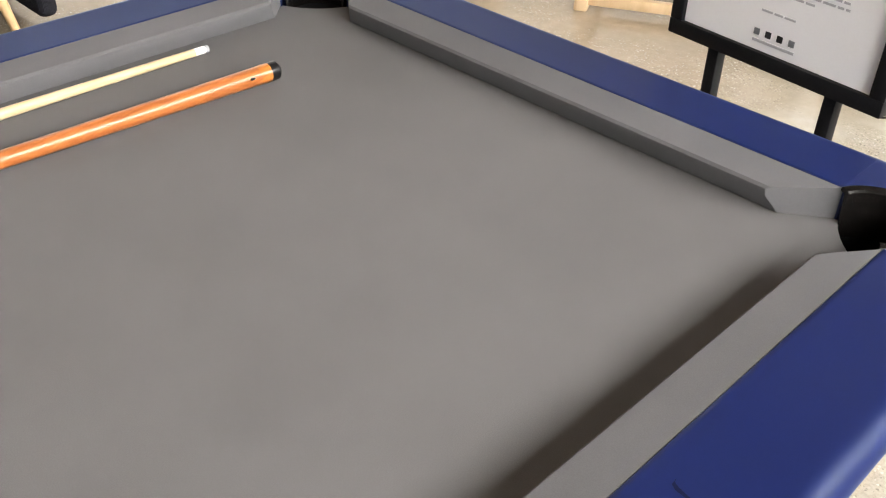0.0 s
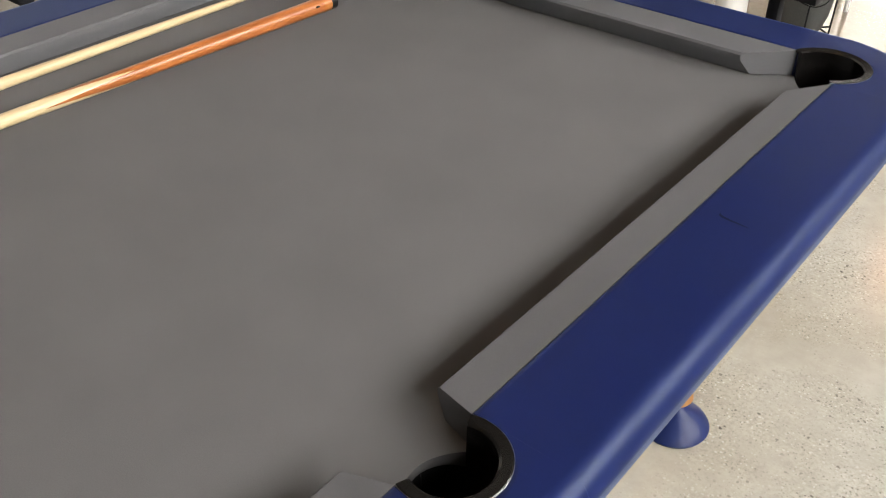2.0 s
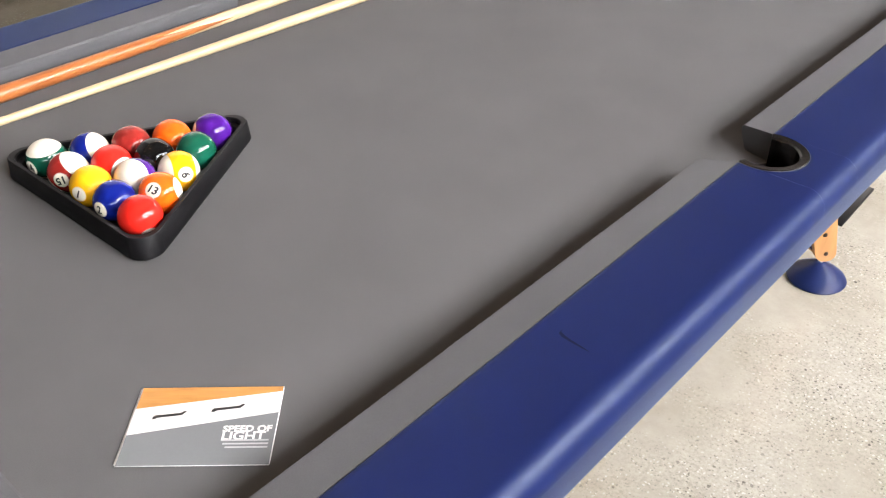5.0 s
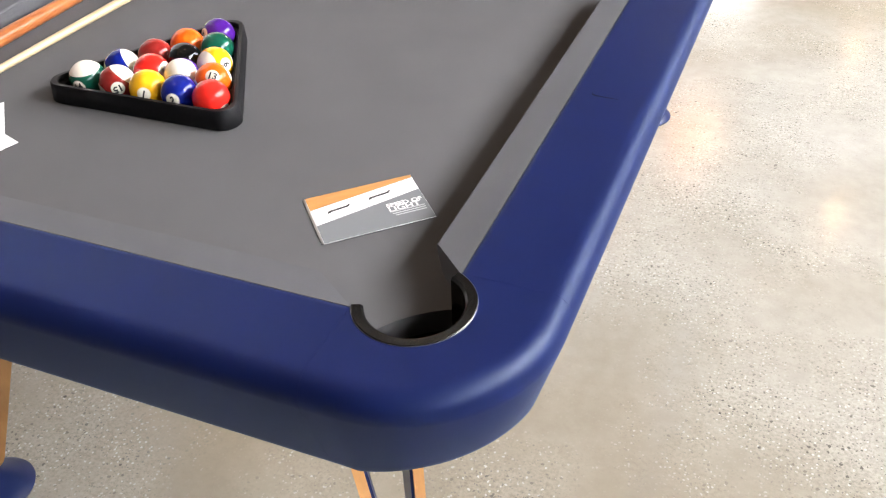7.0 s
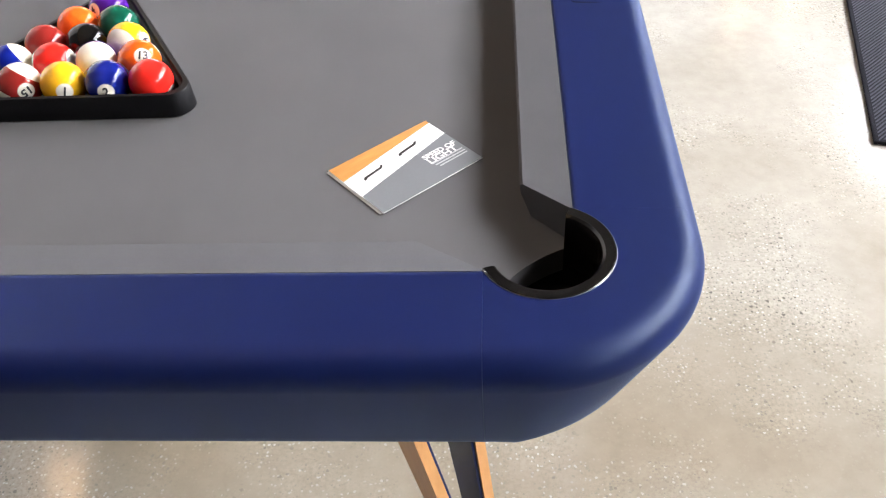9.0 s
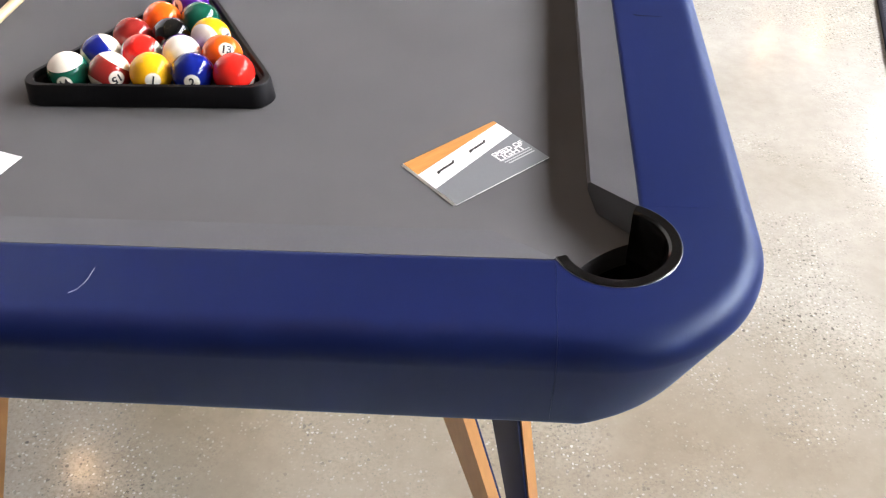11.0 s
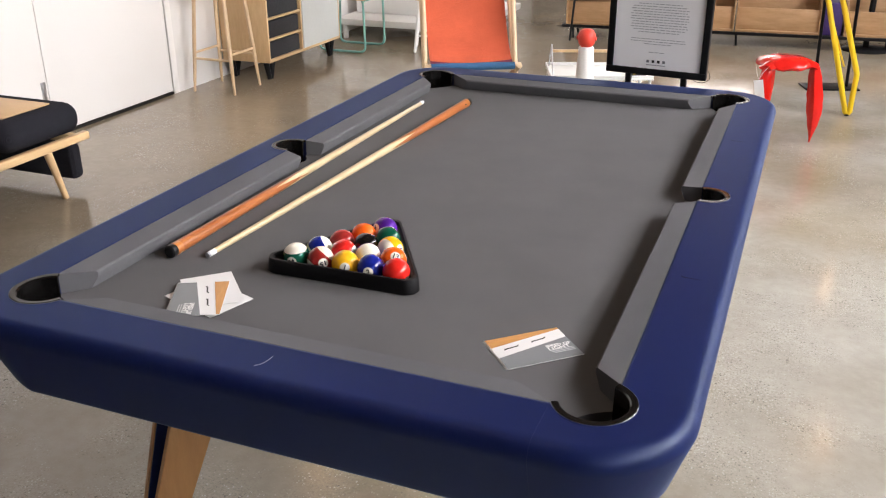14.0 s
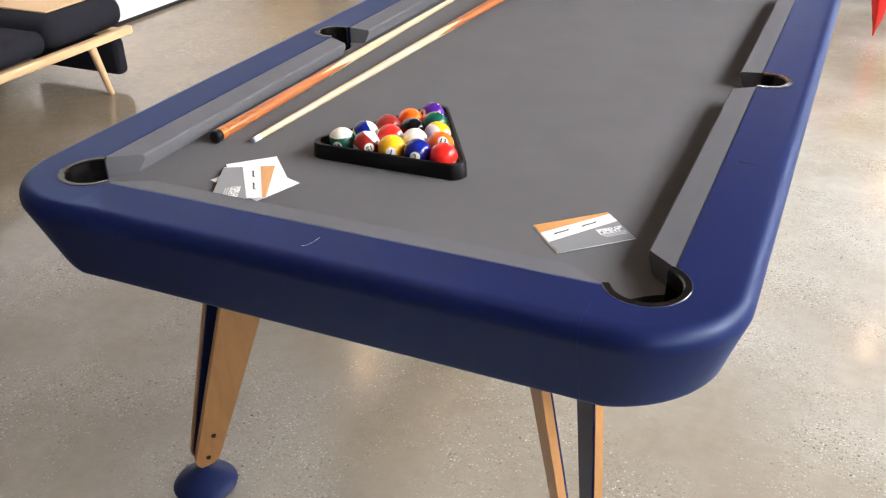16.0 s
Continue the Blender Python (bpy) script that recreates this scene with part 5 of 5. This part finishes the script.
def pedestal():
    t = thing("pedestal_table", pose(1.22, 7.60, 0), "round black pedestal base of a table", "table")
    bm = bmesh.new()
    lathe(bm, [(0, 0.03), (0.03, 0.03), (0.05, 0.024), (0.19, 0.014), (0.20, 0.006), (0.20, 0), (0, 0)], 36)
    part("base", bm, BLACK_METAL, t)
    bm = bmesh.new()
    tube(bm, [(0, 0, 0.025), (0, 0, 0.70)], 0.025, 14)
    part("column", bm, BLACK_METAL, t)
    bm = bmesh.new()
    lathe(bm, [(0, 0.70), (0.30, 0.70), (0.31, 0.71), (0.30, 0.725), (0, 0.725)], 40)
    part("tabletop", bm, BLACK_METAL, t)


def dark_chair(x, y, turn):
    t = thing("dining_chair", pose(x, y, 0, 0, 0, turn), "dark chair with slim black legs", "chair", group="dark chairs")
    for sx, sy in ((-1, -1), (1, -1), (1, 1), (-1, 1)):
        bm = bmesh.new()
        tube(bm, [(0.17 * sx, 0.16 * sy, 0.42), (0.20 * sx, 0.20 * sy, 0)], 0.011, 8, 0.009)
        part("leg", bm, BLACK_METAL, t)
    bm = bmesh.new()
    box(bm, (-0.21, -0.20, 0.42), (0.21, 0.20, 0.47), 0.018, 3)
    part("seat", bm, CHARCOAL, t)
    bm = bmesh.new()
    box(bm, (-0.20, 0.17, 0.475), (0.20, 0.20, 0.80), 0.012, 3)
    part("backrest", bm, CHARCOAL, t)


def rug():
    bm = bmesh.new()
    box(bm, (0, 0, 0.0), (1.6, 2.3, 0.012), 0.004)
    ob = link_mesh("rug", bm, RUG)
    ob.matrix_basis = pose(1.448, 1.257, 0.0, 0, 0, -11)
    tagged(ob, "charcoal woven wool rug with ribbed bands", "rug")
    bm = bmesh.new()
    for lo, hi in (((-0.004, -0.004, 0.002), (0.010, 2.304, 0.0135)), ((0.0105, -0.004, 0.002), (1.604, 0.010, 0.0135))):
        box(bm, lo, hi, 0.004)
    part("binding", bm, CHARCOAL, ob, "dark bound edge")


sign_stand()
red_stool()
yellow_table()
floor_stand()
deck_chair()
table_lamp()
tray_table()
plant_pot()
daybed()
bar_stool()
sideboard()
sled_chair()
white_platform()
white_chair(-2.35, 6.28, 20)
console()
pedestal()
dark_chair(-1.15, 7.35, 10)
dark_chair(1.75, 8.3, 200)
rug()
